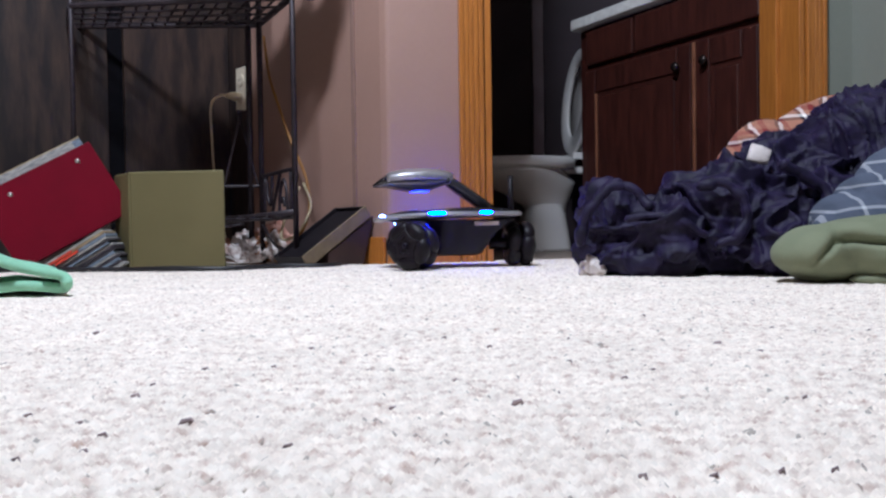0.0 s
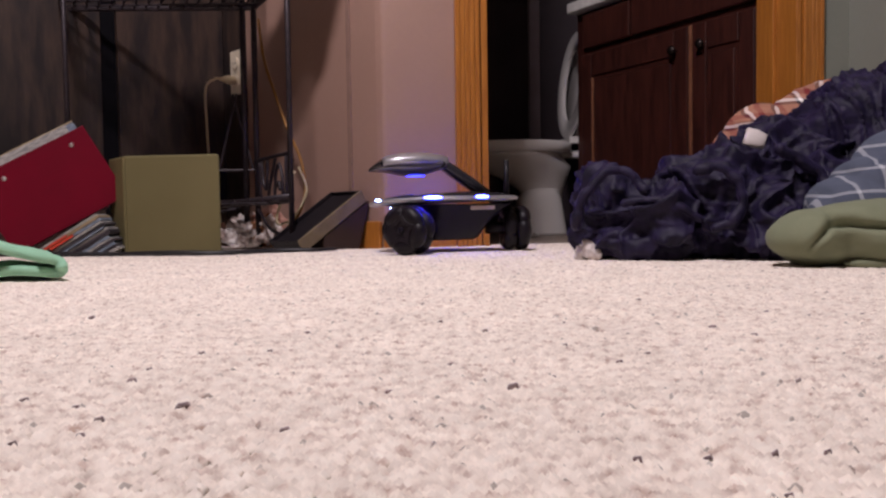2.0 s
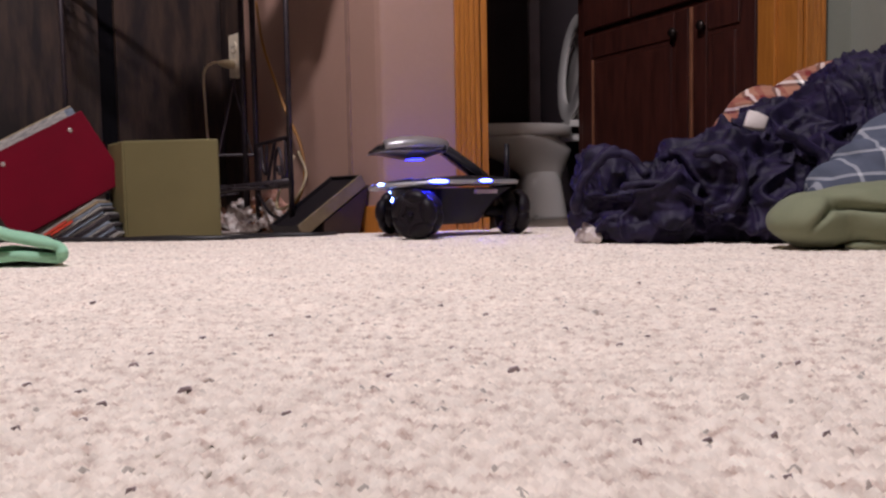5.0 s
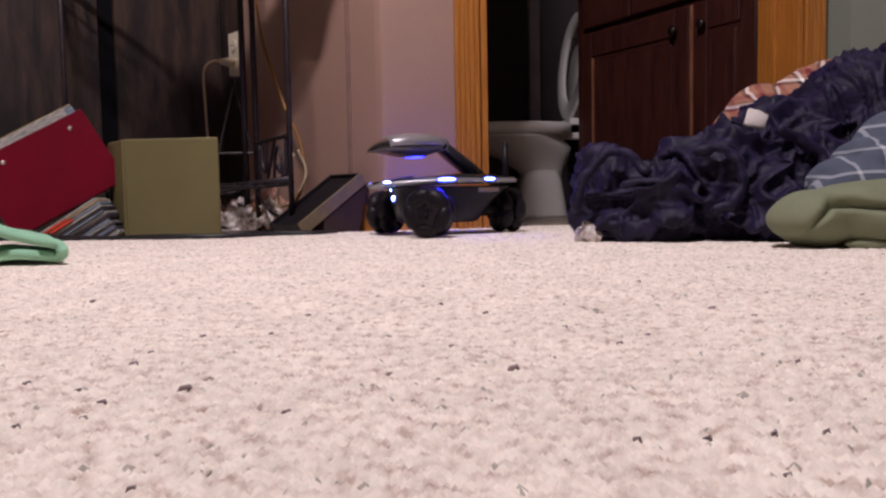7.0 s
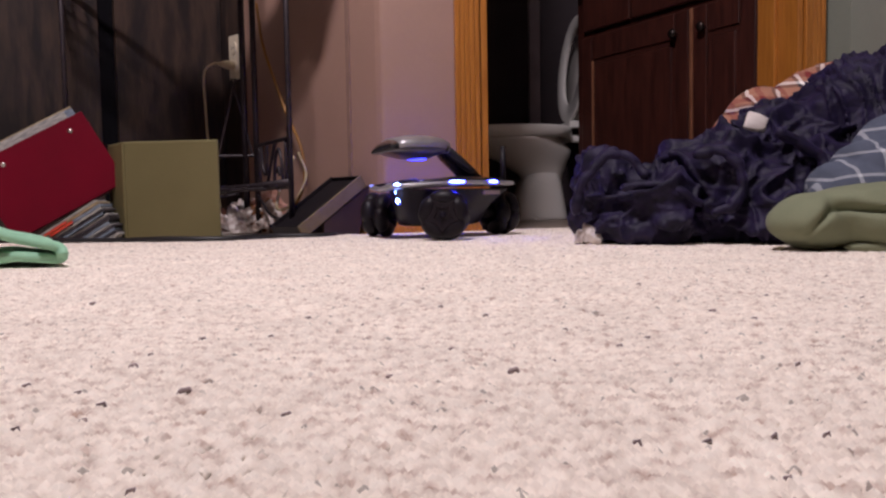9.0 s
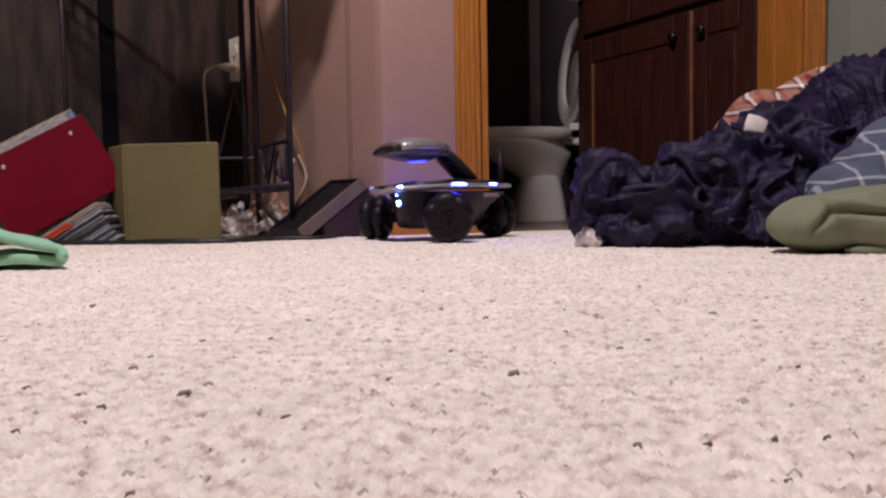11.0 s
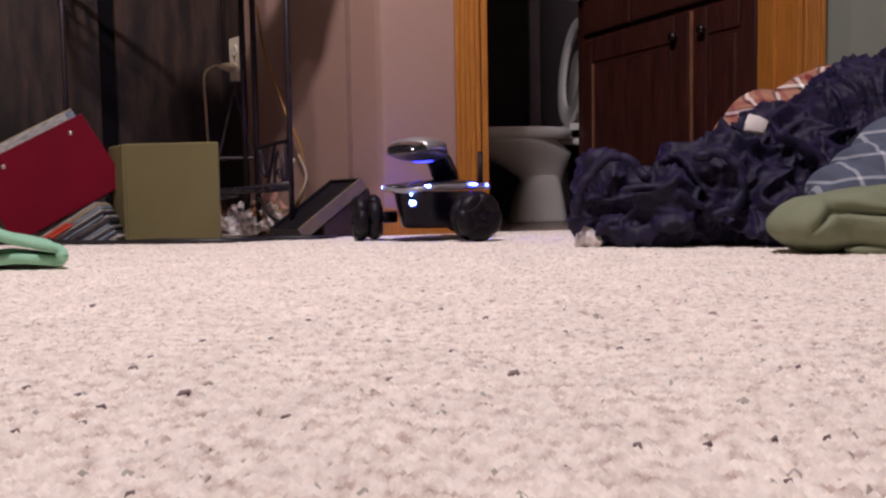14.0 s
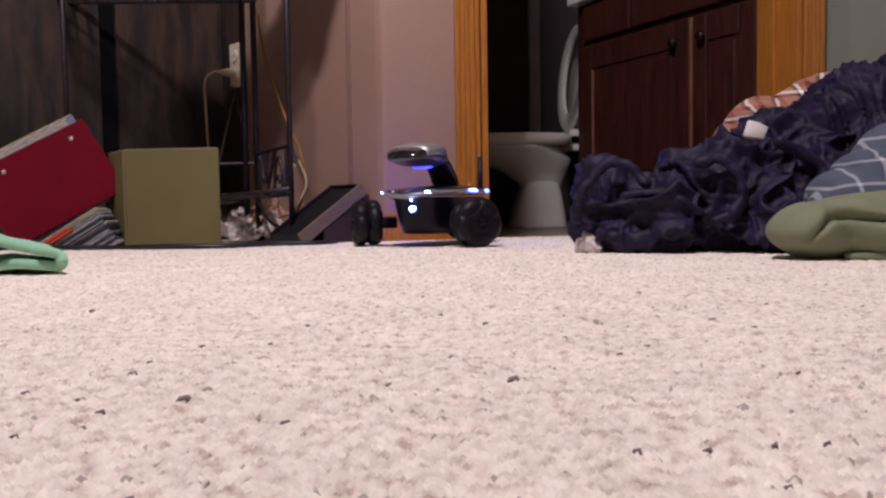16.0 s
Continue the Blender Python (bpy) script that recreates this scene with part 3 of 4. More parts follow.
# ---- the niche: rack, outlet, boxes, clutter ----
def build_rack():
    t = thing("wire_rack", "dark wrought-iron two-tier shelf rack with scroll sides", "shelf rack")
    FR, BR = Vector((-0.352, 1.76, 0)), Vector((-0.486, 1.99, 0))
    BL, FL = Vector((-0.978, 1.975, 0)), Vector((-0.889, 1.805, 0))
    up = Vector((0, 0, 1))
    for p, r in ((FR, 0.0065), (BR, 0.0075), (BL, 0.006), (FL, 0.006), (BR + (BL - BR) * 0.060, 0.0075)):
        part("post", tube(bmesh.new(), [p - up * 0.003, p + up * 0.95], r, 10), M_IRON, t, smooth=True)
    for z in (0.115, 0.622):
        for a, b in ((FR, BR), (BR, BL), (BL, FL), (FL, FR))[:3 if z < 0.2 else 4]:
            part("shelf_rail", tube(bmesh.new(), [a + up * z, b + up * z], 0.008, 8), M_IRON, t)
        for i in range(1, 16):
            a, b = FR + (FL - FR) * (i / 16), BR + (BL - BR) * (i / 16)
            part("shelf_wire", tube(bmesh.new(), [a + up * z, b + up * z], 0.003, 6), M_IRON, t)
        for i in range(1, 4):
            a, b = FR + (BR - FR) * (i / 4), FL + (BL - FL) * (i / 4)
            part("shelf_wire", tube(bmesh.new(), [a + up * (z - 0.006), b + up * (z - 0.006)], 0.003, 6), M_IRON, t)
    # scroll panel between the right-hand posts
    for z in (0.225,):
        part("side_rail", tube(bmesh.new(), [FR + up * z, BR + up * z], 0.005, 8), M_IRON, t)
    def on_side(u, z):
        return FR + (BR - FR) * u + up * z
    for pts in (((0.12, 0.122), (0.12, 0.222)), ((0.90, 0.122), (0.90, 0.222)), ((0.84, 0.222), (0.80, 0.165), (0.70, 0.150), (0.66, 0.222)), ((0.66, 0.128), (0.52, 0.185), (0.42, 0.222)),
                ((0.46, 0.128), (0.42, 0.180), (0.32, 0.205), (0.24, 0.175), (0.22, 0.128)), ((0.40, 0.150), (0.33, 0.160), (0.30, 0.140))):
        part("scroll_bar", tube(bmesh.new(), smooth_path([on_side(u, z) for u, z in pts], 6), 0.0042, 8), M_IRON, t, smooth=True)
    part("front_bar", tube(bmesh.new(), [FR + up * 0.122, Vector((-0.47, 1.87, 0.115)), Vector((-0.60, 1.965, 0.108))], 0.0095, 8), M_IRON, t, "sagging lower front bar", True)
    # crossed braces under and behind
    part("brace", tube(bmesh.new(), smooth_path([BR + up * 0.10, BR * 0.6 + FR * 0.4 + up * 0.045, FR + up * 0.03], 6), 0.004, 8), M_IRON, t, smooth=True)
    part("brace", tube(bmesh.new(), smooth_path([BR * 0.9 + BL * 0.1 + up * 0.10, BR * 0.75 + BL * 0.25 + up * 0.085, BR * 0.6 + BL * 0.4 + up * 0.03], 6), 0.004, 8), M_IRON, t, smooth=True)
    part("brace", tube(bmesh.new(), [BR * 0.9 + BL * 0.1 + up * 0.40, BR * 0.8 + BL * 0.2 + up * 0.2], 0.003, 8), M_IRON, t)
    part("brace", tube(bmesh.new(), [BR * 0.88 + BL * 0.12 + up * 0.40, BR * 0.98 + BL * 0.02 + up * 0.2], 0.003, 8), M_IRON, t)
    part("side_rail", tube(bmesh.new(), [BR + up * 0.20, BL + up * 0.20], 0.004, 8), M_IRON, t)


def build_bundle():
    # bundle mostly out of view, shaped to cast the shadow on the side wall
    ob = blobs("dark_bundle", [(-0.60, 1.84, 0.72, 0.08, 0.09, 0.07), (-0.50, 1.78, 0.74, 0.15, 0.13, 0.09), (-0.40, 1.82, 0.74, 0.08, 0.09, 0.085), 
                                (-0.315, 1.79, 0.72, 0.035, 0.06, 0.10), (-0.30, 1.74, 0.80, 0.05, 0.05, 0.08)], M_NAVY, 0.008, [(0.10, 0.015, 1, 1, 1), (0.04, 0.008, 1, 1, 1)], floor=0.6, seed=6.6)
    for v in ob.data.vertices:
        if v.co.x < -0.345:
            v.co.z = max(v.co.z, 0.6315)
    tagged(ob, "dark bundle on the rack's upper shelf, added to shade the side wall", "blanket")


def build_outlet():
    side = (INNER - CORNER).normalized()
    nrm = Vector((-0.707, -0.707, 0))
    p = CORNER + side * 0.636 + nrm * 0.0065
    m = Matrix(((-side.x, nrm.x, 0, p.x), (-side.y, nrm.y, 0, p.y), (0, 0, 1, 0.499), (0, 0, 0, 1)))
    m = m @ Matrix.Diagonal((-1, 1, 1, 1)) if m.to_3x3().determinant() < 0 else m
    t = thing("wall_outlet", "ivory duplex wall outlet with plate", "wall outlet", m)
    part("plate", box(bmesh.new(), (-0.031, 0.0, -0.064), (0.031, 0.006, 0.064), bevel=0.003), M_PLATE, t)
    for z in (0.026, -0.026):
        part("socket", lathe(bmesh.new(), [(0.017, 0.005), (0.017, 0.009), (0.015, 0.0095), (0.001, 0.0095)], pose(0, 0, z, -90, 0, 0), 20), M_PLATE, t)
        for x in (-0.006, 0.006):
            part("slot", box(bmesh.new(), (x - 0.001, 0.0096, z - 0.004), (x + 0.001, 0.0101, z + 0.004)), M_BLACKCORD, t)
    part("screw", lathe(bmesh.new(), [(0.003, 0.006), (0.003, 0.0072), (0.0004, 0.0078)], pose(0, 0, 0, -90, 0, 0), 12), M_STEEL, t)
    c = thing("power_cord", "beige power cord and plug in the wall outlet", "power cord")
    q = p + Vector((0, 0, 0.475))
    part("plug", tube(bmesh.new(), [q + nrm * 0.0096, q + nrm * 0.03, q + nrm * 0.045, q + nrm * 0.055], [0.013, 0.013, 0.009, 0.005], 12), M_CORD, c, smooth=True)
    part("cord", tube(bmesh.new(), smooth_path([q + nrm * 0.05, q + nrm * 0.066 + Vector((-0.008, 0, -0.002)), q + nrm * 0.078 + Vector((-0.022, 0, -0.03)), q + nrm * 0.080 + Vector((-0.020, 0, -0.12)),
                                                q + nrm * 0.080 + Vector((-0.014, 0, -0.24)), q + nrm * 0.08 + Vector((0.01, 0, -0.40)), q + nrm * 0.09 + Vector((0.01, 0, -0.474))], 8), 0.0036, 8), M_CORD, c, smooth=True)


def build_cables():
    c = thing("orange_cable", "thin orange extension cable hanging behind the rack", "cable")
    part("cord", tube(bmesh.new(), smooth_path([(-0.50, 2.10, 0.62), (-0.475, 2.05, 0.50), (-0.44, 2.02, 0.40), (-0.40, 1.98, 0.30), (-0.36, 1.93, 0.22), (-0.345, 1.90, 0.14), (-0.36, 1.88, 0.08), (-0.40, 1.90, 0.04), (-0.44, 1.94, 0.0)], 6), 0.004, 8), M_ORANGECORD, c, smooth=True)
    part("loop", tube(bmesh.new(), smooth_path([(-0.36, 1.90, 0.20), (-0.34, 1.89, 0.14), (-0.37, 1.87, 0.075), (-0.41, 1.87, 0.06), (-0.40, 1.88, 0.12), (-0.37, 1.90, 0.19)], 6), 0.0035, 8), M_CORD, c, smooth=True)
    b = thing("black_cable", "black cable lying along the carpet edge", "cable")
    part("cord", tube(bmesh.new(), smooth_path([(-1.0, 1.62, 0.002), (-0.80, 1.565, 0.004), (-0.68, 1.555, 0.002), (-0.56, 1.525, 0.005), (-0.45, 1.53, 0.003), (-0.36, 1.60, 0.004), (-0.27, 1.63, 0.002), (-0.24, 1.68, 0.001)], 8), 0.0058, 8), M_BLACKCORD, b, smooth=True)


def build_olive_box():
    t = thing("olive_box", "olive-green vinyl covered box on the carpet", "box")
    part("body", prism(bmesh.new(), [(-0.672, 1.60), (-0.466, 1.585), (-0.545, 1.80), (-0.72, 1.82), (-0.742, 1.685)], -0.004, 0.209, 0.005), M_OLIVE, t, smooth=False)
    part("edge_welt", tube(bmesh.new(), [(-0.672, 1.601, 0.0), (-0.672, 1.601, 0.205)], 0.004, 8), M_OLIVE, t)


def build_red_box():
    # the case lies tipped on its corner; local x along its long side, z towards its open top
    m = Matrix.Translation((-0.893, 1.575, 0.004)) @ pose(0, 0, 0, 0, 0, 22) @ pose(0, 0, 0, 0, -29.5, 0)
    t = thing("red_magazine_case", "red leatherette magazine case tipped on its corner", "magazine case", m)
    part("front_panel", box(bmesh.new(), (0, 0, 0), (0.252, 0.005, 0.172), bevel=0.002), M_RED, t)
    part("back_panel", box(bmesh.new(), (0, 0.115, 0), (0.252, 0.120, 0.172), bevel=0.002), M_RED, t)
    part("end_panel", box(bmesh.new(), (0, 0.0055, 0), (0.005, 0.1145, 0.172), bevel=0.002), M_RED, t)
    part("end_panel", box(bmesh.new(), (0.247, 0.0055, 0), (0.252, 0.1145, 0.172), bevel=0.002), M_RED, t)
    part("bottom_panel", box(bmesh.new(), (0.0055, 0.0055, 0), (0.2465, 0.1145, 0.005), bevel=0.002), M_RED, t)
    for x, z in ((0.211, 0.146), (0.064, 0.146)):
        part("rivet", lathe(bmesh.new(), [(0.005, 0.0), (0.005, 0.001), (0.003, 0.0028), (0.0005, 0.003)], pose(x, 0.0, z, 90, 0, 0), 14), M_STEEL, t, "bright steel rivet", True)
    rng = random.Random(4)
    y = 0.008
    while y < 0.108:
        w = rng.uniform(0.004, 0.010)
        hi = 0.168 + rng.uniform(0.0, 0.03)
        g = tagged(new("magazine"), "glossy magazine standing in the red case", "magazine", "magazines in the case")
        g.matrix_world = m
        part("page_block", box(bmesh.new(), (0.008, y, 0.006), (0.235 + rng.uniform(-0.02, 0.008), y + w, hi), bevel=0.0008, seg=1), M_PAPERS[rng.choice((0, 0, 1, 1, 0, 2, 3))], g)
        y += w + 0.001


def build_floor_magazines():
    rng = random.Random(9)
    m = Matrix.Translation((-0.885, 1.583, 0.0)) @ pose(0, 0, 0, 0, -31, 0)
    z = -0.004
    for i in range(15):
        h = rng.uniform(0.0035, 0.0062)
        g = tagged(new("magazine"), "magazine in a leaning pile under the red case", "magazine", "magazines in the leaning pile")
        z -= h + 0.0008
        lo = -z / math.tan(radians(31)) + 0.002
        g.matrix_world = m
        part("page_block", box(bmesh.new(), (lo, rng.uniform(0.0, 0.006), z), (0.176 + rng.uniform(0, 0.012), 0.058, z + h), bevel=0.001, seg=1), M_PAPERS[(0, 3, 1, 0, 2, 1, 0, 2, 2, 1, 0, 2, 1, 2, 0)[i]], g)
        if i in (1, 2):
            part("cover", box(bmesh.new(), (lo + 0.020, -0.004, z + 0.0005), (lo + 0.075, -0.0005, z + h - 0.0005)), M_REDPAPER, g, "bright red cover edge")


def build_lean_box():
    m = pose(-0.319, 1.660, 0.0215, 0, -32.7, 45)
    t = thing("dark_tray", "open dark tray with tan edges leaning on a brown carton", "tray", m)
    part("tray_bottom", box(bmesh.new(), (0.0052, 0.0062, -0.027), (0.2078, 0.1128, -0.009)), M_DARKBOARD, t)
    part("front_edge", box(bmesh.new(), (0, 0, -0.031), (0.213, 0.006, 0.0), bevel=0.0015), M_TAN, t, "tan front edge")
    part("back_edge", box(bmesh.new(), (0, 0.113, -0.031), (0.213, 0.119, 0.0), bevel=0.0015), M_DARKBOARD, t)
    for x in (0.0, 0.208):
        part("end_edge", box(bmesh.new(), (x, 0.0062, -0.031), (x + 0.005, 0.1128, -0.001), bevel=0.0015), M_DARKBOARD, t)
    b = thing("brown_carton", "dark brown tapered carton under the leaning tray", "carton", pose(-0.319, 1.660, 0, 0, 0, 45))
    side = [(0.072, -0.004), (0.172, -0.004), (0.206, 0.1115), (0.072, 0.0275)]
    part("body", loft(bmesh.new(), [[Vector((x, y, z)) for x, z in side] for y in (0.003, 0.006, 0.108, 0.111)]), M_BROWNBOX, b)


def crumpled(name, at, size, material, seed):
    """A sheet of film crushed together: a grid folded by strong noise."""
    rng = random.Random(seed)
    bm = bmesh.new()
    n = 17
    off = Vector((seed * 3.7, seed * 1.3, seed * 2.1))
    grid = []
    for i in range(n):
        row = []
        for k in range(n):
            u, v = i / (n - 1) - 0.5, k / (n - 1) - 0.5
            p = Vector((u * 1.7, v * 1.1, 0.45 + 0.5 * math.sin(3.1 * u + seed) * math.cos(4 * v + seed * 2)))
            p += noise.noise_vector(Vector((u * 5, v * 5, 0)) + off) * 0.6 + Vector([rng.uniform(-0.07, 0.07) for _ in range(3)])
            q = Vector((at[0] + p.x * size[0], at[1] + p.y * size[1], max(at[2] + p.z * size[2], -0.002 + 0.002 * rng.random())))
            row.append(bm.verts.new(q))
        grid.append(row)
    for a, b in zip(grid, grid[1:]):
        for k in range(n - 1):
            bm.faces.new((a[k], a[k + 1], b[k + 1])), bm.faces.new((a[k], b[k + 1], b[k]))
    ob = part(name, bm, material)
    mod = ob.modifiers.new("thickness", "SOLIDIFY")
    mod.thickness = 0.0006
    return ob


def build_wrappers():
    for i, (x, y, z, a, b, c, mt) in enumerate([(-0.560, 1.915, 0.0, 0.055, 0.04, 0.055, M_PINK), (-0.475, 1.875, 0.0, 0.05, 0.035, 0.045, M_CLEAR), (-0.405, 1.875, 0.0, 0.045, 0.035, 0.075, M_CLEAR),
                                                (-0.525, 1.865, 0.0, 0.05, 0.03, 0.060, M_CLEAR), (-0.435, 1.94, 0.02, 0.05, 0.03, 0.080, M_PINK), (-0.500, 1.955, 0.01, 0.05, 0.03, 0.075, M_CLEAR),
                                                (-0.455, 1.905, 0.0, 0.04, 0.03, 0.070, M_AMBER), (-0.605, 1.90, 0.0, 0.045, 0.04, 0.060, M_CLEAR)]):
        ob = crumpled("crumpled_wrapper", (x * 1.05, y + 0.095, z), (a * 1.05, b, c * 1.05), mt, i + 1)
        tagged(ob, "crumpled plastic food wrapper under the rack", "wrapper", "wrappers under the rack")


build_rack()
build_bundle()
build_outlet()
build_cables()
build_olive_box()
build_red_box()
build_floor_magazines()
build_lean_box()
build_wrappers()


# ---- clothes on the carpet ----
def build_clothes():
    t = thing("navy_jacket", "crumpled dark navy velour jacket heaped on the carpet", "jacket")
    drape = [(0.11, 0.022, 1, 1, 1.2), (0.080, 0.021, 0.7, 1, 1.2, 1), (0.045, 0.009, 1.2, 1, 0.6, 1), (0.030, 0.0032, 0.6, 1, 1.3, 1), (0.017, 0.0014, 1, 1, 0.7, 1)]
    blobs("sleeve", [(0.275, 1.25, 0.066, 0.050, 0.08, 0.066), (0.345, 1.21, 0.055, 0.085, 0.085, 0.066), (0.31, 1.22, 0.03, 0.085, 0.085, 0.036)], M_NAVY, 0.003, drape, t, "crumpled navy sleeve", -0.004, 2.3)
    blobs("body", [(0.46, 1.23, 0.075, 0.10, 0.12, 0.10), (0.58, 1.26, 0.10, 0.12, 0.12, 0.128), (0.53, 1.17, 0.05, 0.16, 0.08, 0.06)], M_NAVY, 0.003, drape, t, "", -0.004, 5.9)
    blobs("waistband", [(0.70, 1.26, 0.13, 0.13, 0.13, 0.165), (0.82, 1.22, 0.16, 0.15, 0.14, 0.19)], M_NAVY, 0.004, [(0.10, 0.02, 1, 1, 1), (0.034, 0.012, 1.8, 0.6, 0.30, 1), (0.028, 0.003, 0.6, 1, 1.3, 1)], t, "gathered ribbed waistband", -0.004, 9.1)
    # rolled edges of the cloth
    for nm, pts, r in (("rolled_fold", ((0.208, 1.185, 0.045), (0.212, 1.172, 0.085), (0.232, 1.165, 0.118), (0.262, 1.165, 0.138), (0.292, 1.160, 0.128), (0.312, 1.150, 0.100)), 0.013),
                       ("rolled_fold", ((0.372, 1.128, 0.132), (0.405, 1.118, 0.137), (0.432, 1.112, 0.118), (0.440, 1.108, 0.088), (0.425, 1.105, 0.058), (0.395, 1.11, 0.045)), 0.012),
                       ("rolled_fold", ((0.27, 1.150, 0.085), (0.305, 1.135, 0.092), (0.345, 1.125, 0.082), (0.385, 1.120, 0.060)), 0.011),
                       ("rolled_fold", ((0.49, 1.115, 0.165), (0.525, 1.120, 0.150), (0.56, 1.115, 0.120), (0.575, 1.105, 0.085)), 0.014)):
        path = smooth_path(pts, 7)
        rs = [r * (0.50 + 0.5 * abs(noise.noise(p * 45))) * (0.5 if i in (0, len(path) - 1) else 1) for i, p in enumerate(path)]
        part(nm, tube(bmesh.new(), [p + noise.noise_vector(p * 60) * 0.004 for p in path], rs, 12), M_NAVY, t, smooth=True)
    shirt = thing("plaid_shirt", "crumpled red and white plaid flannel shirt behind the navy jacket", "shirt")
    blobs("shirt_body", [(0.535, 1.39, 0.12, 0.060, 0.07, 0.12, 20), (0.60, 1.40, 0.135, 0.09, 0.08, 0.14), (0.66, 1.40, 0.14, 0.09, 0.08, 0.155), (0.73, 1.41, 0.15, 0.11, 0.08, 0.165)],
               M_PLAID, 0.005, [(0.09, 0.010, 1, 1, 1), (0.05, 0.008, 1, 1, 0.5, 1)], parent=shirt, floor=-0.004, seed=7.7)
    bm = bmesh.new()
    at = pose(0.488, 1.183, 0.186, -18, 8, 6)
    outline = [(-0.017, -0.010), (-0.004, -0.014), (0.011, -0.013), (0.017, 0.006), (0.004, 0.011), (-0.009, 0.013)]
    loft(bm, [[at @ Vector((x * k, y + 0.004 * noise.noise(Vector((x * 90, z * 90, 1))), z * k)) for x, z in outline] for k, y in ((0.95, -0.004), (1.2, -0.002), (1.2, 0.003), (0.95, 0.006))])
    part("cuff", bm, M_WHITECLOTH, shirt, "folded white cotton cuff", True)
    ob = blobs("checked_cloth", [(0.69, 1.07, 0.070, 0.14, 0.09, 0.095, 28), (0.61, 1.06, 0.045, 0.09, 0.07, 0.065, 32), (0.80, 1.07, 0.10, 0.13, 0.09, 0.125)],
               M_STRIPE, 0.005, [(0.09, 0.012, 1, 1, 1), (0.05, -0.010, 0.5, 1, 1)], floor=-0.004, seed=4.4)
    tagged(ob, "blue-grey checked cotton cloth in the clothes heap", "cloth")

    def fold(p):
        # a soft hanging fold across the front
        z = 0.056 - 0.12 * max(0.0, p.x - 0.50) - 1.1 * max(0.0, 0.48 - p.x)
        return -0.016 * math.exp(-((p.z - z) / 0.0055) ** 2) * (1 if p.y < 0.985 else 0) * min(1, max(0, (p.x - 0.445) / 0.03))
    t = thing("sage_sweatshirt", "folded sage-green cotton sweatshirt on the carpet", "sweatshirt")
    blobs("hem", [(0.60, 0.945, 0.004, 0.10, 0.02, 0.012)], M_GREEN, 0.003, [(0.05, 0.003, 1, 1, 1)], t, "ribbed hem on the carpet", -0.004, 3.0)
    blobs("body", [(0.482, 0.985, 0.035, 0.062, 0.06, 0.040), (0.555, 0.98, 0.044, 0.10, 0.065, 0.048), (0.66, 0.97, 0.046, 0.13, 0.07, 0.052)],
               M_GREEN, 0.004, [(0.10, 0.006, 1, 1, 2), (0.03, 0.0015, 1, 1, 1)], parent=t, floor=-0.004, seed=5.2, crease=fold)
    ob = blobs("white_sock", [(0.233, 1.20, 0.010, 0.022, 0.025, 0.018)], M_WHITECLOTH, 0.0022, [(0.011, 0.005, 1, 1, 0.7, 1), (0.025, 0.006, 1, 1, 1), (0.006, 0.002, 1, 1, 1)], floor=-0.003, seed=8.0)
    tagged(ob, "small crumpled white sock beneath the navy jacket", "sock")


def build_mint_cloth():
    path = smooth_path([Vector((x, 0, z)) for x, z in ((-0.70, 0.075), (-0.60, 0.066), (-0.55, 0.050), (-0.515, 0.036), (-0.485, 0.030), (-0.463, 0.025), (-0.456, 0.016), (-0.466, 0.009), (-0.49, 0.011),
                                                        (-0.515, 0.013), (-0.545, 0.010), (-0.59, 0.006), (-0.66, 0.006))], 6)
    bm = bmesh.new()
    rows = []
    ny = 14
    for i, p in enumerate(path):
        row = []
        for k in range(ny + 1):
            y = 0.905 + 0.13 * k / ny
            wob = noise.noise(Vector((p.x * 14, y * 16, i * 0.05))) * 0.004
            row.append(bm.verts.new((p.x + wob - 0.62 * (y - 0.905), y + 0.012 * noise.noise(Vector((p.x * 11, 3, i * 0.1))), max(p.z + wob * 0.6, 0.005))))
        rows.append(row)
    for a, b in zip(rows, rows[1:]):
        for k in range(ny):
            bm.faces.new((a[k], a[k + 1], b[k + 1], b[k]))
    ob = part("mint_cloth", bm, M_MINT, smooth=True)
    mod = ob.modifiers.new("thickness", "SOLIDIFY")
    mod.thickness, mod.offset = 0.012, 0
    tagged(ob, "folded mint-green cotton cloth on the carpet", "cloth")


build_clothes()
build_mint_cloth()


# ---- the rover ----
WHEEL_R = 0.046
A_WHEEL, R_FRONT, R_REAR = 50.0, 0.170, 0.137


